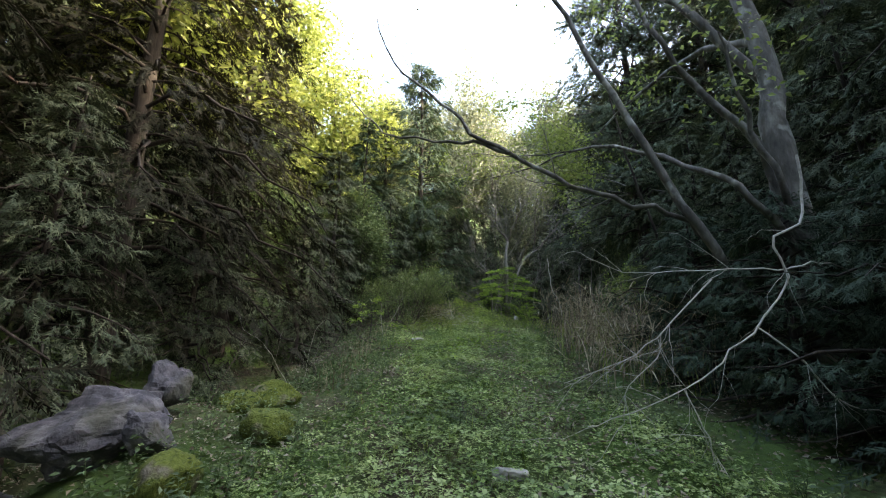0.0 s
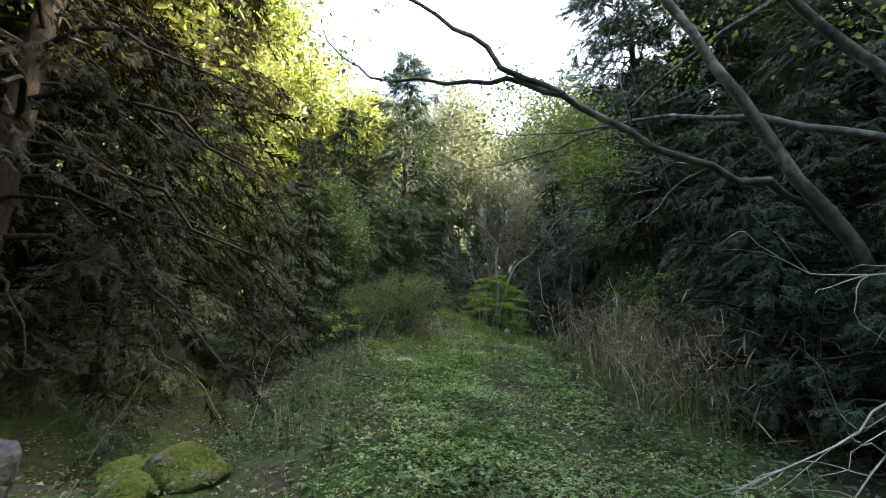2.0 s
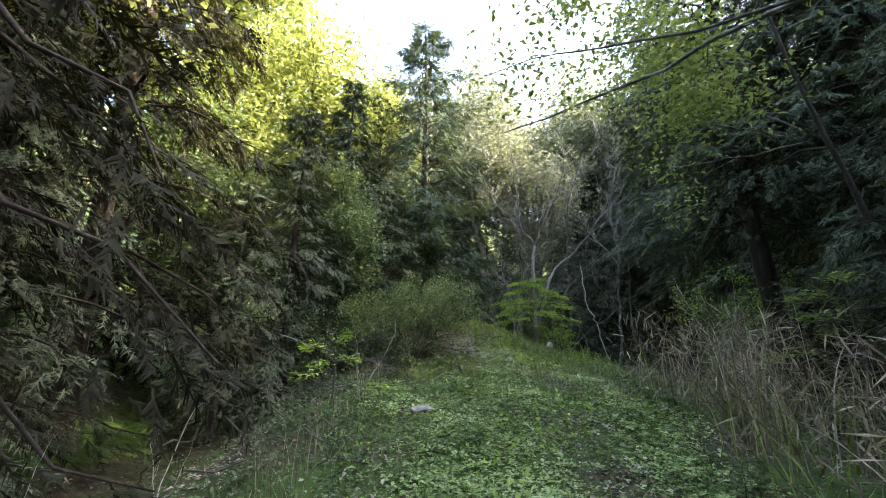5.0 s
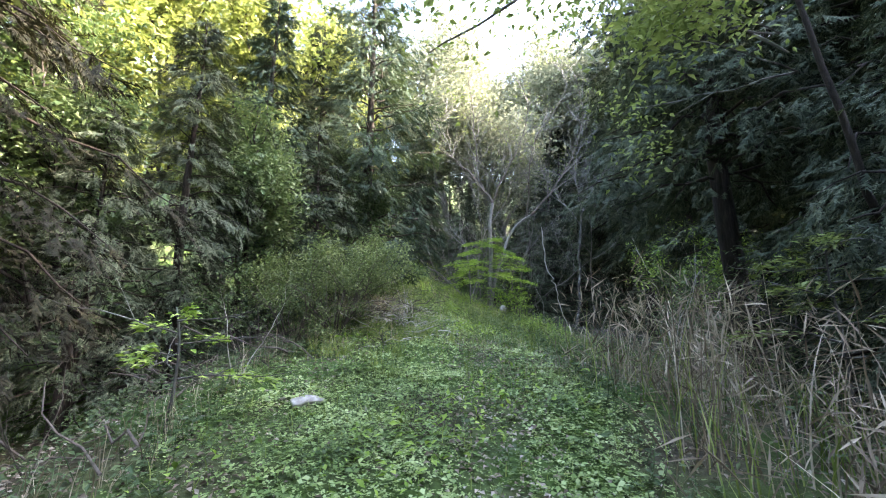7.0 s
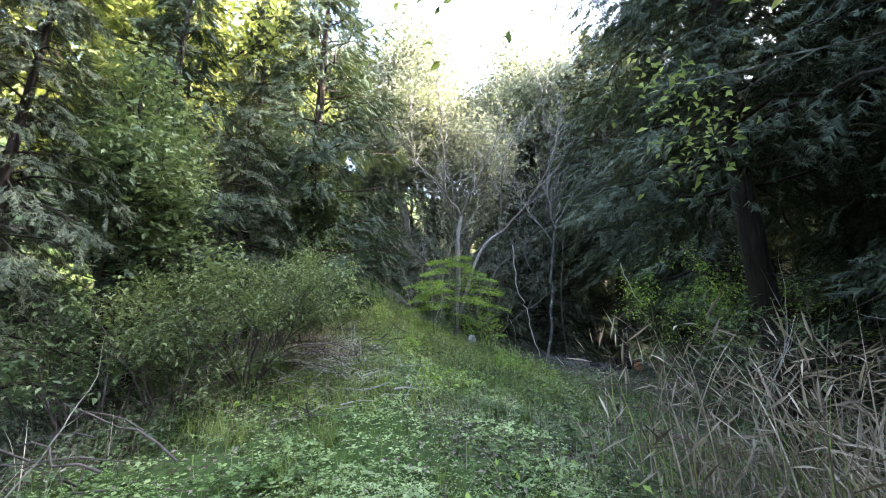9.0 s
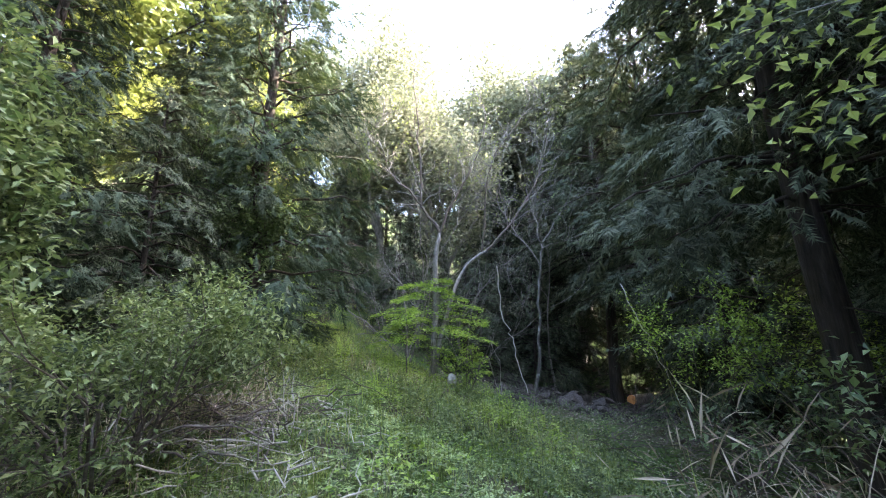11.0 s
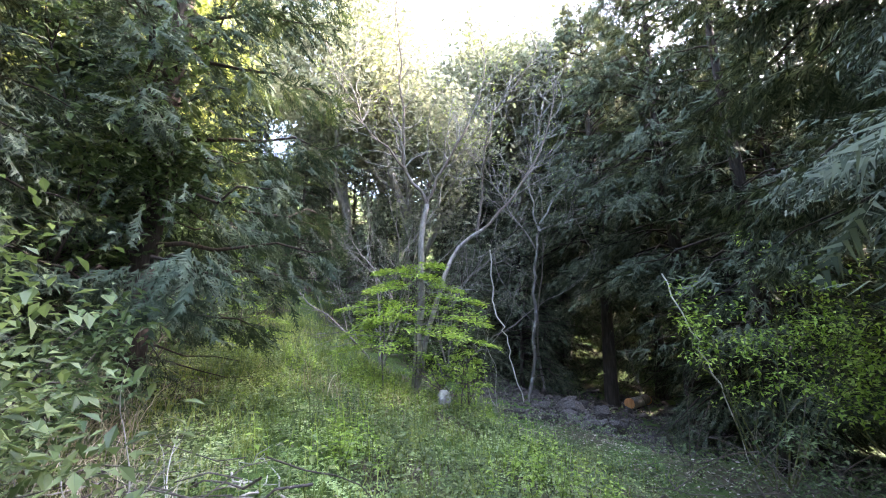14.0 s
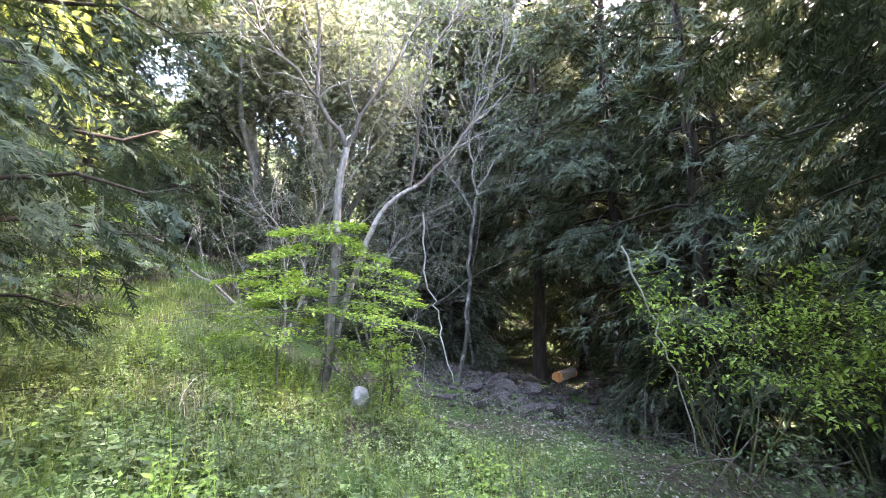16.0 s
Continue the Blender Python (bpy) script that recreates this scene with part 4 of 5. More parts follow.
bush(77, 4.7, 10.2, 1.9, 0.9, 8, 1500, 0.075, LEAF_GREEN, "loose bush behind dry grass")
bush(78, -1.4, 17.6, 1.5, 1.0, 9, 1500, 0.08, LEAF_GREEN, "leafy bush at the bend of the path")
bush(79, -1.5, 20.8, 1.5, 1.0, 9, 1500, 0.08, LEAF_GREEN, "leafy bush at the bend of the path")
for k, (x, y, H) in enumerate(((0.9, 26.6, 1.8), (-0.9, 24.6, 1.6), (2.9, 25.0, 1.9), (3.6, 22.4, 1.2), (-2.1, 22.4, 1.7), (1.8, 27.4, 2.2), (4.2, 25.6, 2.0), (-1.4, 19.2, 1.1))):
    bush(500 + k, x, y, H, H * 0.75, 8, 1300, 0.10, LEAF_GREEN, "leafy green bush around the end of the path")
bush(80, 3.5, 17.9, 1.1, 0.6, 7, 1000, 0.07, LEAF_BRIGHT, "low bright green bush below bare trees")

# ---- stones ----
def stone(name, seed, x, y, size, mat, label, sink=0.3, turn=0.0, rough=0.16, sub=4, facets=10, soft=True):
    """A stone cut by a few planes and roughened."""
    rng = np.random.RandomState(seed)
    bm = bmesh.new()
    bmesh.ops.create_icosphere(bm, subdivisions=sub, radius=1.0)
    planes = [(unit(rng.normal(0, 1, 3)), rng.uniform(0.55, 0.88) - (0.0 if soft else 0.08)) for k in range(facets)]
    for v in bm.verts:
        p = np.array(v.co)
        for n, d in planes:
            over = p @ n - d
            if over > 0:
                p = p - n * over * 0.92
        q = Vector(p * 1.7 + seed)
        p = p * (1 + rough * noise.noise(q) + rough * 0.5 * noise.noise(q * 2.7) + rough * 0.25 * noise.noise(q * 7))
        v.co = p * np.array(size)
    me = bpy.data.meshes.new(name)
    bm.to_mesh(me)
    bm.free()
    for f in me.polygons:
        f.use_smooth = soft
    me.materials.append(mat)
    ob = new(name, me)
    ob.matrix_world = pose(x, y, land_at(x, y) + size[2] * (1 - 2 * sink), 0, 0, turn)
    return tagged(ob, label, "stone")


stone("boulder", 4, -2.62, 3.4, (0.62, 0.45, 0.40), ROCK, "large cracked grey boulder in the bank beside the path", 0.12, 8, 0.22, 5, 22, False)
stone("boulder", 9, -2.5, 3.92, (0.21, 0.17, 0.27), ROCK, "upright grey stone leaning on a large boulder", 0.05, 75, 0.2, 4, 12, False)
stone("boulder", 12, -3.25, 3.15, (0.34, 0.30, 0.24), ROCK, "grey boulder half buried in the bank", 0.25, 70, 0.12, 4, 18, False)
stone("boulder", 14, -2.25, 3.3, (0.24, 0.30, 0.20), ROCK, "block of grey stone split off a large boulder", 0.15, 50, 0.2, 4, 18, False)
for seed, x, y, s, lab in ((21, -1.5, 3.75, (0.26, 0.22, 0.17), "rounded stone covered in yellow-green moss"),
                           (22, -1.85, 4.75, (0.30, 0.24, 0.17), "stone with moss and grey lichen"),
                           (23, -1.75, 2.85, (0.20, 0.26, 0.18), "rounded stone covered in yellow-green moss"),
                           (24, -2.3, 4.9, (0.28, 0.25, 0.16), "low stone covered in dark moss"),
                           (25, -1.95, 4.25, (0.18, 0.16, 0.12), "small rounded stone covered in moss")):
    stone("mossy_stone", seed, x, y, s, MOSS, lab, 0.25, seed * 40, 0.14, 4, 6)
stone("path_stone", 31, 0.45, 3.1, (0.15, 0.12, 0.05), STONE, "flat grey stone sunk into the path", 0.4, 10)
stone("path_stone", 32, -0.55, 8.98, (0.19, 0.14, 0.07), STONE, "flat pale stone on the path", 0.35, 40)
stone("standing_stone", 33, 3.07, 17.4, (0.16, 0.13, 0.19), STONE, "small upright pale stone at the path's edge", 0.15, 20, 0.16, 3, 14, False)

rng = np.random.RandomState(90)
kinds = [stone("gully_stone", 100 + k, 0, 0, (1.3, 1.0, 0.75), RUBBLE, "rough grey-brown stone in the stony gully", 0.25, 0, 0.22, 2, 14, False) for k in range(7)]


def scree(x, y):
    """One on the stony bed of the gully."""
    return smooth01(1.0, 1.8, shelf_edge(x, y)) * smooth01(16.2, 17.4, y) * (1 - smooth01(25.5, 27.0, y)) * (1 - smooth01(13.2, 14.2, x))


k = 0
while k < 230:
    x, y = rng.uniform(4.5, 14), rng.uniform(17, 27)
    if rng.uniform() > scree(x, y):
        continue
    k += 1
    s = 0.08 + 0.26 * rng.uniform() ** 3
    ob = copy_thing(kinds[k % 7], pose(x, y, land_at(x, y) + 0.3 * s, rng.uniform(-25, 25), rng.uniform(-25, 25), rng.uniform(0, 360)))
    ob.scale = (s, s * rng.uniform(0.8, 1.1), s)
    ob["group"] = "gully stones"
for ob in kinds:
    discard(ob)
n = 7000
x, y = rng.uniform(4.2, 14.2, n), rng.uniform(16.8, 27.2, n)
ok = rng.uniform(0, 1, n) < scree(x, y)
x, y = x[ok], y[ok]
n = len(x)
tv = np.array([[1, 0, 0], [0, 1, 0.1], [-1, 0.1, 0], [0, -1, 0], [0.5, 0.3, 0.8], [-0.3, 0.5, 0.9], [-0.4, -0.4, 0.7], [0.4, -0.5, 0.8]])
tf = np.array([[4, 5, 6, 7], [0, 1, 5, 4], [1, 2, 6, 5], [2, 3, 7, 6], [3, 0, 4, 7]])
gv = quads("gravel", *scatter(tv, tf, np.stack([x, y, land(x, y)], -1), rng.normal(0, 1, (n, 3)) * (1, 1, 0.1), np.array([0, 0, 1.0]) + rng.normal(0, 0.25, (n, 3)), rng.uniform(0.025, 0.08, n)), RUBBLE)
tagged(gv, "loose dark gravel on the bed of the gully", "gravel", kind="stuff")

log = thing("cut_log", "short freshly cut log with orange wood lying among stones", "log", at=(12.3, 23.4, land_at(12.3, 23.4) + 0.24), turn=25)
quads("bark", *tubes([bent([(-0.75, 0, 0), (0, 0.02, 0.02), (0.7, 0, 0.05)], 0.19, 0.17, rng, 8, 0.01)], 12), BARK_PALE, log, True)
for s in (-1, 1):
    bm = bmesh.new()
    bmesh.ops.create_cone(bm, cap_ends=True, segments=14, radius1=0.18, radius2=0.175, depth=0.06)
    bmesh.ops.transform(bm, matrix=pose(0.72 * s, 0, 0.02, 0, 90, 0), verts=bm.verts)
    me = bpy.data.meshes.new("cut_face")
    bm.to_mesh(me), bm.free()
    me.materials.append(CUTWOOD)
    new("cut_face", me).parent = log

# ---- brushwood ----
def brushwood(seed, x, y, R, n, label, mat, H=0.35):
    rng = np.random.RandomState(seed)
    root = thing("brushwood", label, "brushwood")
    for k in range(n):
        cx, cy = x + rng.normal(0, R * 0.5), y + rng.normal(0, R * 0.5)
        a, L = rng.uniform(0, 3.14), rng.uniform(0.4, 1.3) * R
        z = land_at(cx, cy) + abs(rng.normal(0, H * 0.5)) + 0.02
        d = np.array([math.cos(a), math.sin(a), rng.normal(0, 0.28)])
        s = np.linspace(-1, 1, 6)
        P = np.array([cx, cy, z]) + d * (L * 0.5 * s)[:, None] + rng.normal(0, 0.03, (6, 3))
        P[:, 2] = np.maximum(P[:, 2], land(P[:, 0], P[:, 1]) + 0.01)
        quads("stick", *tubes([(P, rng.uniform(0.004, 0.011) * np.linspace(1, 0.4, 6))], 5), mat, root, True)
    return root


brushwood(201, -0.15, 13.4, 0.85, 110, "heap of dead grey sticks beside a bush", TWIG_DARK)
brushwood(202, -0.3, 13.0, 0.8, 35, "heap of dead pale sticks beside a bush", TWIG)
brushwood(203, -1.9, 7.6, 0.7, 12, "loose dead sticks on the bank", TWIG_DARK)
brushwood(204, -1.9, 10.0, 0.9, 40, "loose dead sticks under cedars", TWIG_DARK)
brushwood(205, 6.3, 14.6, 1.3, 60, "tangle of dead sticks on the gully's edge", TWIG_DARK, 0.6)
brushwood(206, 0.2, 12.2, 0.8, 30, "loose pale dry stalks at the path's edge", TWIG, 0.2)


# ---- ground plants ----
def cover(rng, n, x0, x1, y0, y1, keep):
    x, y = rng.uniform(x0, x1, n), rng.uniform(y0, y1, n)
    k = rng.uniform(0, 1, n) < keep(x, y)
    x, y = x[k], y[k]
    return np.stack([x, y, land(x, y)], -1)


def lane(x, y):
    """One on the path's green, falling off to the banks."""
    mid = 0.45 + 0.06 * np.clip(y - 10, 0, 7) - 0.03 * np.maximum(y - 17, 0)
    w = 1.45 + 0.25 * np.sin(y * 0.8) + 0.9 * smooth01(11, 14, y) * (1 - smooth01(18, 21, y))
    shelf = smooth01(11, 13.5, y) * (1 - smooth01(16.5, 18.5, y))
    return 1 - smooth01(0.75, 1.35, np.abs(x - mid - 1.0 * shelf) / (w + 1.1 * shelf))


def rut(x, y):
    """Two worn strips where leaves collect."""
    return np.clip(np.exp(-((x - 1.15 - 0.15 * np.sin(y * 0.7)) / 0.45) ** 2) + 0.85 * np.exp(-((x + 0.75 + 0.1 * np.sin(y)) / 0.32) ** 2), 0, 1) * (0.55 + 0.45 * np.clip(waves(x, y, 2.6, 52) + 0.5, 0, 1)) * (1 - smooth01(9, 14, y))


rng = np.random.RandomState(300)
P = cover(rng, 165000, -2.4, 6.4, -3.0, 19.0, lambda x, y: lane(x, y) * (1 - 0.9 * rut(x, y)) * (0.45 + 0.55 * np.clip(waves(x, y, 2.2, 9) + 0.5, 0, 1)))
P[:, 2] += rng.uniform(0.01, 0.09, len(P))
tv, tf = clover_shape()
n = len(P)
cl = quads("ground_cover", *scatter(tv, tf, P, rng.normal(0, 1, (n, 3)) * (1, 1, 0.15), np.array([0, 0, 1.0]) + rng.normal(0, 0.3, (n, 3)), 0.016 + 0.036 * rng.uniform(0, 1, n) ** 2 + 0.008 * waves(P[:, 0], P[:, 1], 3.1, 15)), CLOVER)
tagged(cl, "low three-lobed green plants covering the path", "ground plants", kind="stuff")

P = cover(rng, 70000, -2.6, 6.0, -3.0, 27.0, lambda x, y: lane(x, y) * (0.22 + 0.4 * smooth01(8, 13, y) + 0.3 * np.clip(waves(x, y, 1.6, 21), 0, 1)) * (1 - 0.6 * rut(x, y)))
n = len(P)
g = quads("grass", *blades(rng, P, rng.uniform(0.05, 0.16, n) * (1 + 0.5 * smooth01(10, 15, P[:, 1])), rng.uniform(0.004, 0.009, n) * (1 + smooth01(8, 16, P[:, 1])), 0.5), GRASS)
tagged(g, "short green grass on the path", "grass", kind="stuff")

P = cover(rng, 140000, -4.5, 6.5, -3.0, 20.0, lambda x, y: 0.05 + 0.8 * rut(x, y) + 0.22 * (lane(x, y) < 0.5) + 0.35 * smooth01(0.45, 0.9, waves(x, y, 1.5, 88)))
P[:, 2] += rng.uniform(0.005, 0.05, len(P))
n = len(P)
tv, tf = leaf_shape(0.6, 0.2)
lt = quads("leaf_litter", *scatter(tv, tf, P, rng.normal(0, 1, (n, 3)) * (1, 1, 0.2), np.array([0, 0, 1.0]) + rng.normal(0, 0.35, (n, 3)), rng.uniform(0.02, 0.062, n)), LITTER)
tagged(lt, "fallen grey-brown leaves on the ground", "leaf litter", kind="stuff")

# weeds on both banks
P = cover(rng, 60000, -3.6, 7.0, 1.0, 24.0, lambda x, y: (0.6 * np.exp(-((lane(x, y) - 0.35) / 0.35) ** 2) + 0.3 * smooth01(10, 13, y) * lane(x, y)) * (0.25 + np.clip(waves(x, y, 1.3, 31), 0, 1)))
P[:, 2] += rng.uniform(0.03, 0.26, len(P))
n = len(P)
tv, tf = leaf_shape(0.5, 0.1)
w = quads("weeds", *scatter(tv, tf, P, rng.normal(0, 1, (n, 3)) * (1, 1, 0.4), np.array([0, 0, 1.0]) + rng.normal(0, 0.4, (n, 3)), rng.uniform(0.03, 0.08, n)), LEAF_GREEN)
tagged(w, "low leafy green weeds along the banks", "weeds", kind="stuff")


def reeds(x, y):
    return smooth01(1.75, 2.35, x - 0.12 * np.clip(y - 6.5, 0, 4) + 0.2 * np.sin(y * 2.1)) * (1 - smooth01(3.9, 4.9, x)) * smooth01(4.6, 5.6, y) * (1 - smooth01(9.8, 11.3, y))


P = cover(rng, 1500, 1.5, 5.0, 4.4, 11.5, lambda x, y: reeds(x, y) * (0.15 + 0.85 * np.clip(waves(x, y, 3.0, 44) + 0.4, 0, 1)))
n = len(P)
V1, F1 = blades(rng, P, rng.uniform(0.35, 1.5, n) ** 1.2 * (0.65 + 0.35 * smooth01(1.8, 2.8, P[:, 0])), rng.uniform(0.006, 0.012, n), 0.55, 6)
P = cover(rng, 15000, 1.5, 5.0, 4.4, 11.5, lambda x, y: reeds(x, y) * (0.35 + 0.65 * np.clip(waves(x, y, 3.0, 44) + 0.4, 0, 1)))
n = len(P)
P[:, 2] += rng.uniform(0.03, 1.15, n) ** 1.15 * (0.5 + 0.5 * smooth01(1.8, 2.8, P[:, 0]))
d = rng.normal(0, 1, (n, 3)) * (1, 1, 0.9) + (0, 0, 0.25)
tv, tf = leaf_shape(0.06, 0.015)
V2, F2 = scatter(tv, tf, P, d, np.array([0, 0, 1.0]) + rng.normal(0, 0.5, (n, 3)), 0.08 + 0.26 * rng.uniform(0, 1, n) ** 1.3)
s = quads("tall_dry_grass", np.concatenate([V1, V2]), np.concatenate([F1, F2 + len(V1)]), STRAW)
tagged(s, "tall straw-coloured dry grass with broken leaves beside the path", "dry grass", kind="stuff")
P = cover(rng, 900, 1.5, 5.0, 4.4, 11.5, reeds)
n = len(P)
s = quads("tall_grass", *blades(rng, P, rng.uniform(0.3, 1.0, n), rng.uniform(0.006, 0.014, n), 0.5, 4), GRASS)
tagged(s, "tall green grass among dry stalks", "grass", kind="stuff")
P = cover(rng, 1500, -2.0, -0.7, 5.0, 12.0, lambda x, y: 0.9 * np.exp(-((x + 1.45) / 0.25) ** 2))
n = len(P)
s = quads("dry_stalks", *blades(rng, P, rng.uniform(0.15, 0.5, n), rng.uniform(0.004, 0.008, n), 0.35, 4), STRAW)
tagged(s, "thin dry stalks along the edge of the bank", "dry grass", kind="stuff")


# ---- thin bare saplings on the banks ----
def bare_sapling(seed, x, y, H, stems, label, mat=TWIG, lean=0.35):
    rng = np.random.RandomState(seed)
    root = thing("bare_sapling", label, "sapling", "bare saplings", at=(x, y, land_at(x, y) - 0.03))
    out, tips = [], []
    for k in range(stems):
        a = rng.uniform(0, 6.28)
        grow(rng, (0, 0, 0), (lean * math.cos(a), lean * math.sin(a), 1), H * 0.6, 0.007, 2, out, tips, 0.05, (1, 3), 0.2, 0.6, 0.6, 7)
    big = sorted(out, key=lambda o: -o[1][0])[:stems + 2]
    ids = {id(o) for o in big}
    for o in big:
        quads("stem", *tubes([o], 5), mat, root, True)
    quads("twigs", *tubes([o for o in out if id(o) not in ids], 4), mat, root, True, "stuff")
    return root


bare_sapling(401, -1.35, 9.3, 1.0, 2, "bare pale forked sapling on the bank")
bare_sapling(402, -2.5, 4.6, 1.4, 1, "thin bare sapling under cedars", TWIG_DARK, 0.5)
bare_sapling(403, -2.3, 6.6, 1.3, 2, "thin bare sapling under cedars", TWIG, 0.5)
bare_sapling(404, -2.0, 7.9, 0.9, 2, "thin bare sapling under cedars", TWIG_DARK, 0.6)
bare_sapling(405, 5.2, 20.0, 1.8, 2, "thin bare pale sapling over the gully", TWIG, 0.3)
bare_sapling(406, 6.4, 15.9, 2.0, 3, "thin bare sapling on the gully's edge", TWIG_DARK, 0.4)
bare_sapling(407, 3.6, 9.9, 1.6, 2, "thin bare sapling behind dry grass", TWIG, 0.4)
bare_sapling(408, 0.3, 13.2, 0.9, 4, "thin bare shoots beside a heap of sticks", TWIG, 0.9)

P = cover(rng, 40000, -2.6, 6.0, 6.0, 21.0, lambda x, y: 0.55 * lane(x, y) * smooth01(0.15, 0.7, waves(x, y, 1.7, 61)))
P[:, 2] += rng.uniform(0.02, 0.20, len(P))
n = len(P)
tv, tf = leaf_shape(0.5, 0.1)
w = quads("leafy_weeds", *scatter(tv, tf, P, rng.normal(0, 1, (n, 3)) * (1, 1, 0.4), np.array([0, 0, 1.0]) + rng.normal(0, 0.35, (n, 3)), rng.uniform(0.03, 0.09, n)), LEAF_BRIGHT)
tagged(w, "patches of bright green leafy weeds on the path", "weeds", kind="stuff")
P = cover(rng, 10000, -1.4, 5.0, 9.0, 17.5, lambda x, y: 0.8 * smooth01(0.1, 0.6, waves(x, y, 1.1, 71)))
n = len(P)
w = quads("dead_grass", *blades(rng, P, rng.uniform(0.12, 0.40, n), rng.uniform(0.003, 0.007, n), 1.0, 4), STRAW)
tagged(w, "thin pale dead grass lying over the green", "dry grass", kind="stuff")

P = cover(rng, 26000, -3.0, -0.9, 2.2, 13.0, lambda x, y: 0.7 * np.exp(-((x + 1.75) / 0.5) ** 2) * (0.4 + np.clip(waves(x, y, 2.4, 91) + 0.3, 0, 1)))
P[:, 2] += rng.uniform(0.01, 0.24, len(P))
n = len(P)
w = quads("bank_weeds", *scatter(tv, tf, P, rng.normal(0, 1, (n, 3)) * (1, 1, 0.4), np.array([0, 0, 1.0]) + rng.normal(0, 0.4, (n, 3)), rng.uniform(0.025, 0.065, n)), LEAF_GREEN)
tagged(w, "low dark green weeds on the edge of the bank", "weeds", kind="stuff")

# a finer layer of small leaves where the path is passed closest
P = cover(rng, 130000, -1.9, 2.9, 0.2, 10.0, lambda x, y: lane(x, y) * (1 - 0.95 * rut(x, y)) * (0.5 + 0.5 * np.clip(waves(x, y, 2.9, 19) + 0.5, 0, 1)))
P[:, 2] += rng.uniform(0.005, 0.06, len(P))
n = len(P)
tv, tf = clover_shape()
w = quads("small_clover", *scatter(tv, tf, P, rng.normal(0, 1, (n, 3)) * (1, 1, 0.15), np.array([0, 0, 1.0]) + rng.normal(0, 0.3, (n, 3)), rng.uniform(0.010, 0.024, n)), CLOVER)
tagged(w, "dense small green leaves covering the path", "ground plants", kind="stuff")

# weeds and litter on the shaded gully's edge
P = cover(rng, 30000, 3.2, 10.5, 11.5, 19.5, lambda x, y: 0.6 * (0.3 + np.clip(waves(x, y, 1.9, 95) + 0.2, 0, 1)))
P[:, 2] += rng.uniform(0.01, 0.22, len(P))
n = len(P)
tv, tf = leaf_shape(0.5, 0.1)
w = quads("gully_weeds", *scatter(tv, tf, P, rng.normal(0, 1, (n, 3)) * (1, 1, 0.4), np.array([0, 0, 1.0]) + rng.normal(0, 0.4, (n, 3)), rng.uniform(0.03, 0.075, n)), LEAF_GREEN)
tagged(w, "low green weeds on the edge of the gully", "weeds", kind="stuff")
P = cover(rng, 14000, 3.5, 14.0, 11.5, 28.0, lambda x, y: 0.5 + 0 * x)
P[:, 2] += rng.uniform(0.005, 0.03, len(P))
n = len(P)
w = quads("gully_litter", *scatter(tv, tf, P, rng.normal(0, 1, (n, 3)) * (1, 1, 0.2), np.array([0, 0, 1.0]) + rng.normal(0, 0.35, (n, 3)), rng.uniform(0.04, 0.09, n)), LITTER)
tagged(w, "fallen brown leaves on the floor of the gully", "leaf litter", kind="stuff")
brushwood(207, 7.6, 14.4, 1.5, 40, "dead branches lying under a bush at the gully's edge", TWIG_DARK, 0.5)
brushwood(208, 0.6, 13.9, 0.75, 16, "thin dead sticks scattered over the path", TWIG, 0.06)

# green weeds among the dry grass, and long grass tufts beyond
P = cover(rng, 9000, 1.5, 5.0, 4.4, 11.5, lambda x, y: reeds(x, y) * np.clip(waves(x, y, 2.3, 133) + 0.2, 0, 1))
P[:, 2] += rng.uniform(0.05, 0.75, len(P)) * rng.uniform(0.3, 1.0, len(P))
n = len(P)
w = quads("weeds_in_dry_grass", *scatter(tv, tf, P, rng.normal(0, 1, (n, 3)) * (1, 1, 0.4), np.array([0, 0, 1.0]) + rng.normal(0, 0.4, (n, 3)), rng.uniform(0.03, 0.07, n)), LEAF_GREEN)
tagged(w, "green leafy weeds among tall dry grass", "weeds", kind="stuff")
C = cover(rng, 420, -1.2, 5.2, 9.5, 23.0, lambda x, y: 0.8 * lane(x, y))
P = np.repeat(C, 34, axis=0) + np.concatenate([rng.normal(0, 0.055, (len(C) * 34, 2)), np.zeros((len(C) * 34, 1))], 1)
P[:, 2] = land(P[:, 0], P[:, 1])
n = len(P)
w = quads("grass_tufts", *blades(rng, P, rng.uniform(0.12, 0.42, n), rng.uniform(0.003, 0.007, n), 0.8, 5), GRASS)
tagged(w, "long arching tufts of green grass", "grass", kind="stuff")

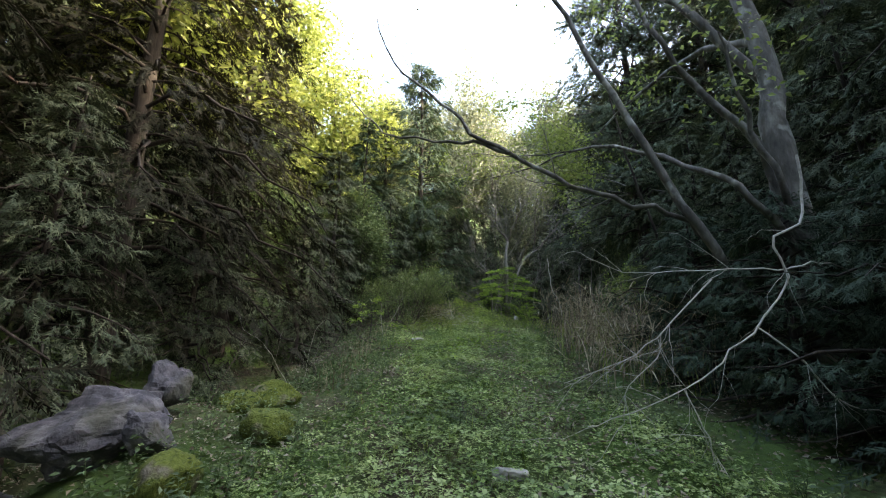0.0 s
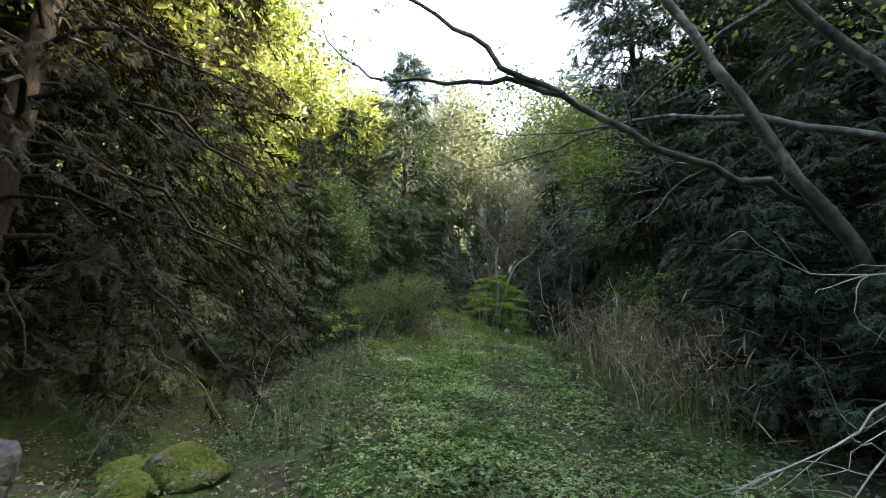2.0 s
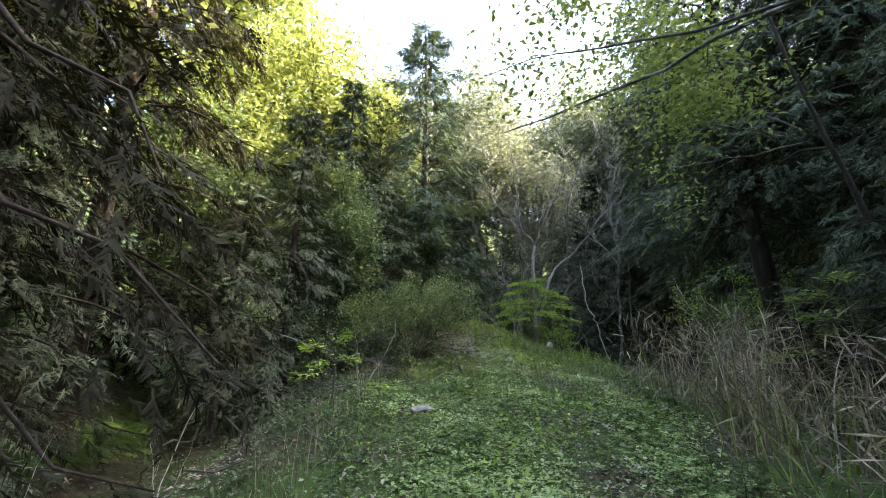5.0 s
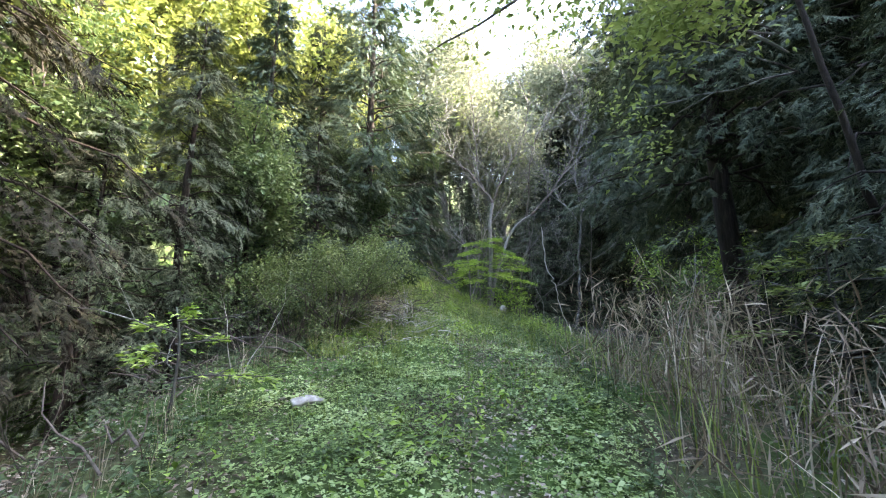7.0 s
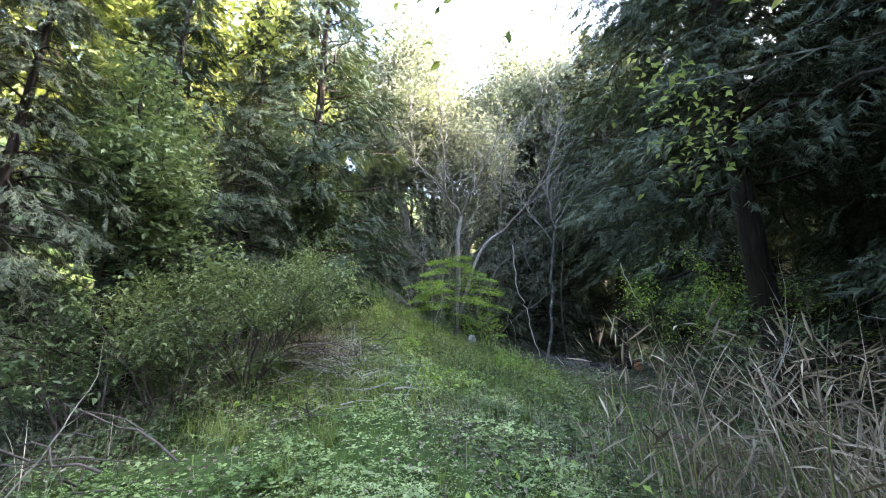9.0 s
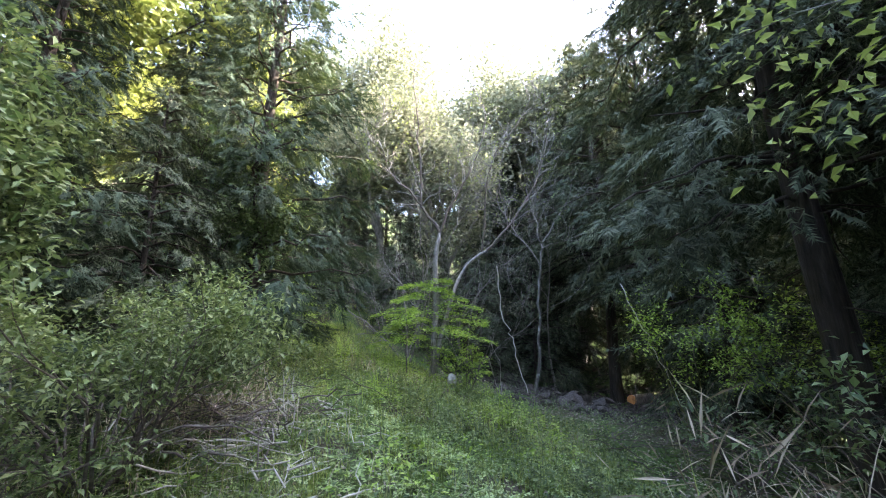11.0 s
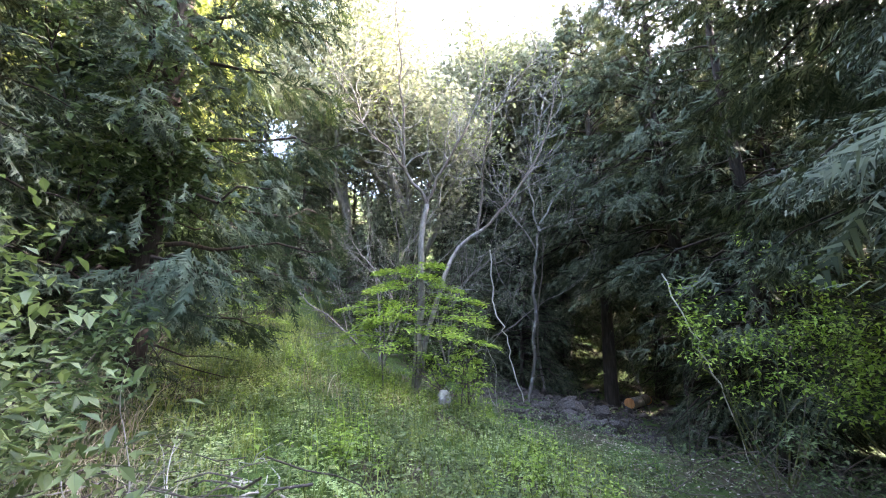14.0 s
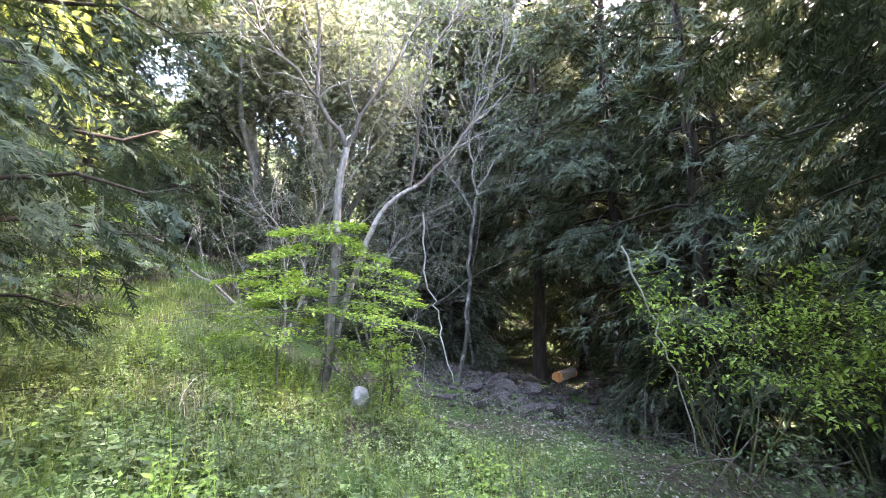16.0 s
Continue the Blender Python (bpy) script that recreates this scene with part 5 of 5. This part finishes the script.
# leafy plants standing in the green, each a stem with pairs of leaves
def forbs(seed, n, x0, x1, y0, y1, keep, tall, size):
    rng = np.random.RandomState(seed)
    C = cover(rng, n, x0, x1, y0, y1, keep)
    P, D, S, stems = [], [], [], []
    for c in C:
        H, a = tall * rng.uniform(0.4, 1.1), rng.uniform(0, 6.28)
        lean = rng.normal(0, 0.18, 2) * H
        top = c + (lean[0], lean[1], H)
        stems.append((np.array([c, (c + top) / 2 + (0.01, 0, 0), top]), np.array([0.004, 0.003, 0.002])))
        m = rng.randint(7, 15)
        t = np.linspace(0.2, 1.0, m)
        az = a + np.arange(m) * 2.4
        P.append(c + (top - c) * t[:, None])
        D.append(np.stack([np.cos(az), np.sin(az), rng.uniform(-0.3, 0.5, m)], -1))
        S.append(size * rng.uniform(0.6, 1.25) * (1.15 - 0.6 * t) * rng.uniform(0.8, 1.2, m))
    P, D, S = np.concatenate(P), np.concatenate(D), np.concatenate(S)
    V1, F1 = scatter(*leaf_shape(0.45, 0.1), P, D, np.array([0, 0, 1.0]) + rng.normal(0, 0.25, P.shape), S)
    V2, F2 = tubes(stems, 4)
    return np.concatenate([V1, V2]), np.concatenate([F1, F2 + len(V1)])


w = quads("leafy_plants", *forbs(601, 2600, -1.3, 6.2, 12.0, 19.5, lambda x, y: lane(x, y) * (0.15 + 0.85 * smooth01(0.0, 0.6, waves(x, y, 1.3, 201))), 0.36, 0.10), LEAF_BUSH)
tagged(w, "upright leafy green plants standing in the grass", "weeds", kind="stuff")
w = quads("bright_plants", *forbs(602, 900, 0.6, 4.4, 14.5, 18.5, lambda x, y: smooth01(0.0, 0.5, waves(x, y, 1.6, 211)), 0.45, 0.085), LEAF_BRIGHT)
tagged(w, "bright green leafy plants below the sapling", "weeds", kind="stuff")
w = quads("bank_plants", *forbs(603, 2200, -2.3, 2.6, 2.5, 12.0, lambda x, y: np.exp(-((lane(x, y) - 0.4) / 0.3) ** 2), 0.28, 0.075), LEAF_GREEN)
tagged(w, "leafy green plants along the edges of the path", "weeds", kind="stuff")
P = cover(np.random.RandomState(604), 5200, -1.6, 1.6, 12.8, 17.5, lambda x, y: smooth01(-0.1, 0.5, waves(x, y, 1.5, 221)) * (1 - smooth01(0.6, 1.6, x)))
rng = np.random.RandomState(605)
n = len(P)
P[:, 2] += rng.uniform(0.0, 0.16, n)
w = quads("fallen_stalks", *blades(rng, P, rng.uniform(0.25, 0.7, n), rng.uniform(0.004, 0.009, n), 1.5, 5), STRAW)
tagged(w, "tangled pale dead stalks lying on the grass", "dry grass", kind="stuff")
P = cover(rng, 170, 1.9, 4.6, 5.0, 10.8, reeds)
n = len(P)
V1, F1 = blades(rng, P, rng.uniform(1.0, 1.65, n) * (0.75 + 0.25 * smooth01(1.9, 2.8, P[:, 0])), rng.uniform(0.008, 0.015, n), 0.65, 7)
w = quads("reed_stems", V1, F1, STRAW)
tagged(w, "tall bent straw-coloured reed stems above dry grass", "dry grass", kind="stuff")

# bare limbs reaching out of the dark cedars
for pts in ([(9.96, 13.90, 8.66), (7.96, 14.20, 7.55), (6.85, 14.50, 6.97)], [(9.79, 14.00, 7.19), (8.70, 14.20, 7.18), (8.15, 14.40, 7.27)]):
    limb = thing("dead_branch", "thin bare grey branch reaching out of dark cedars", "branch")
    quads("stem", *tubes([bent(pts, 0.016, 0.006, rng, 12, 0.012)], 6), TWIG, limb, True)
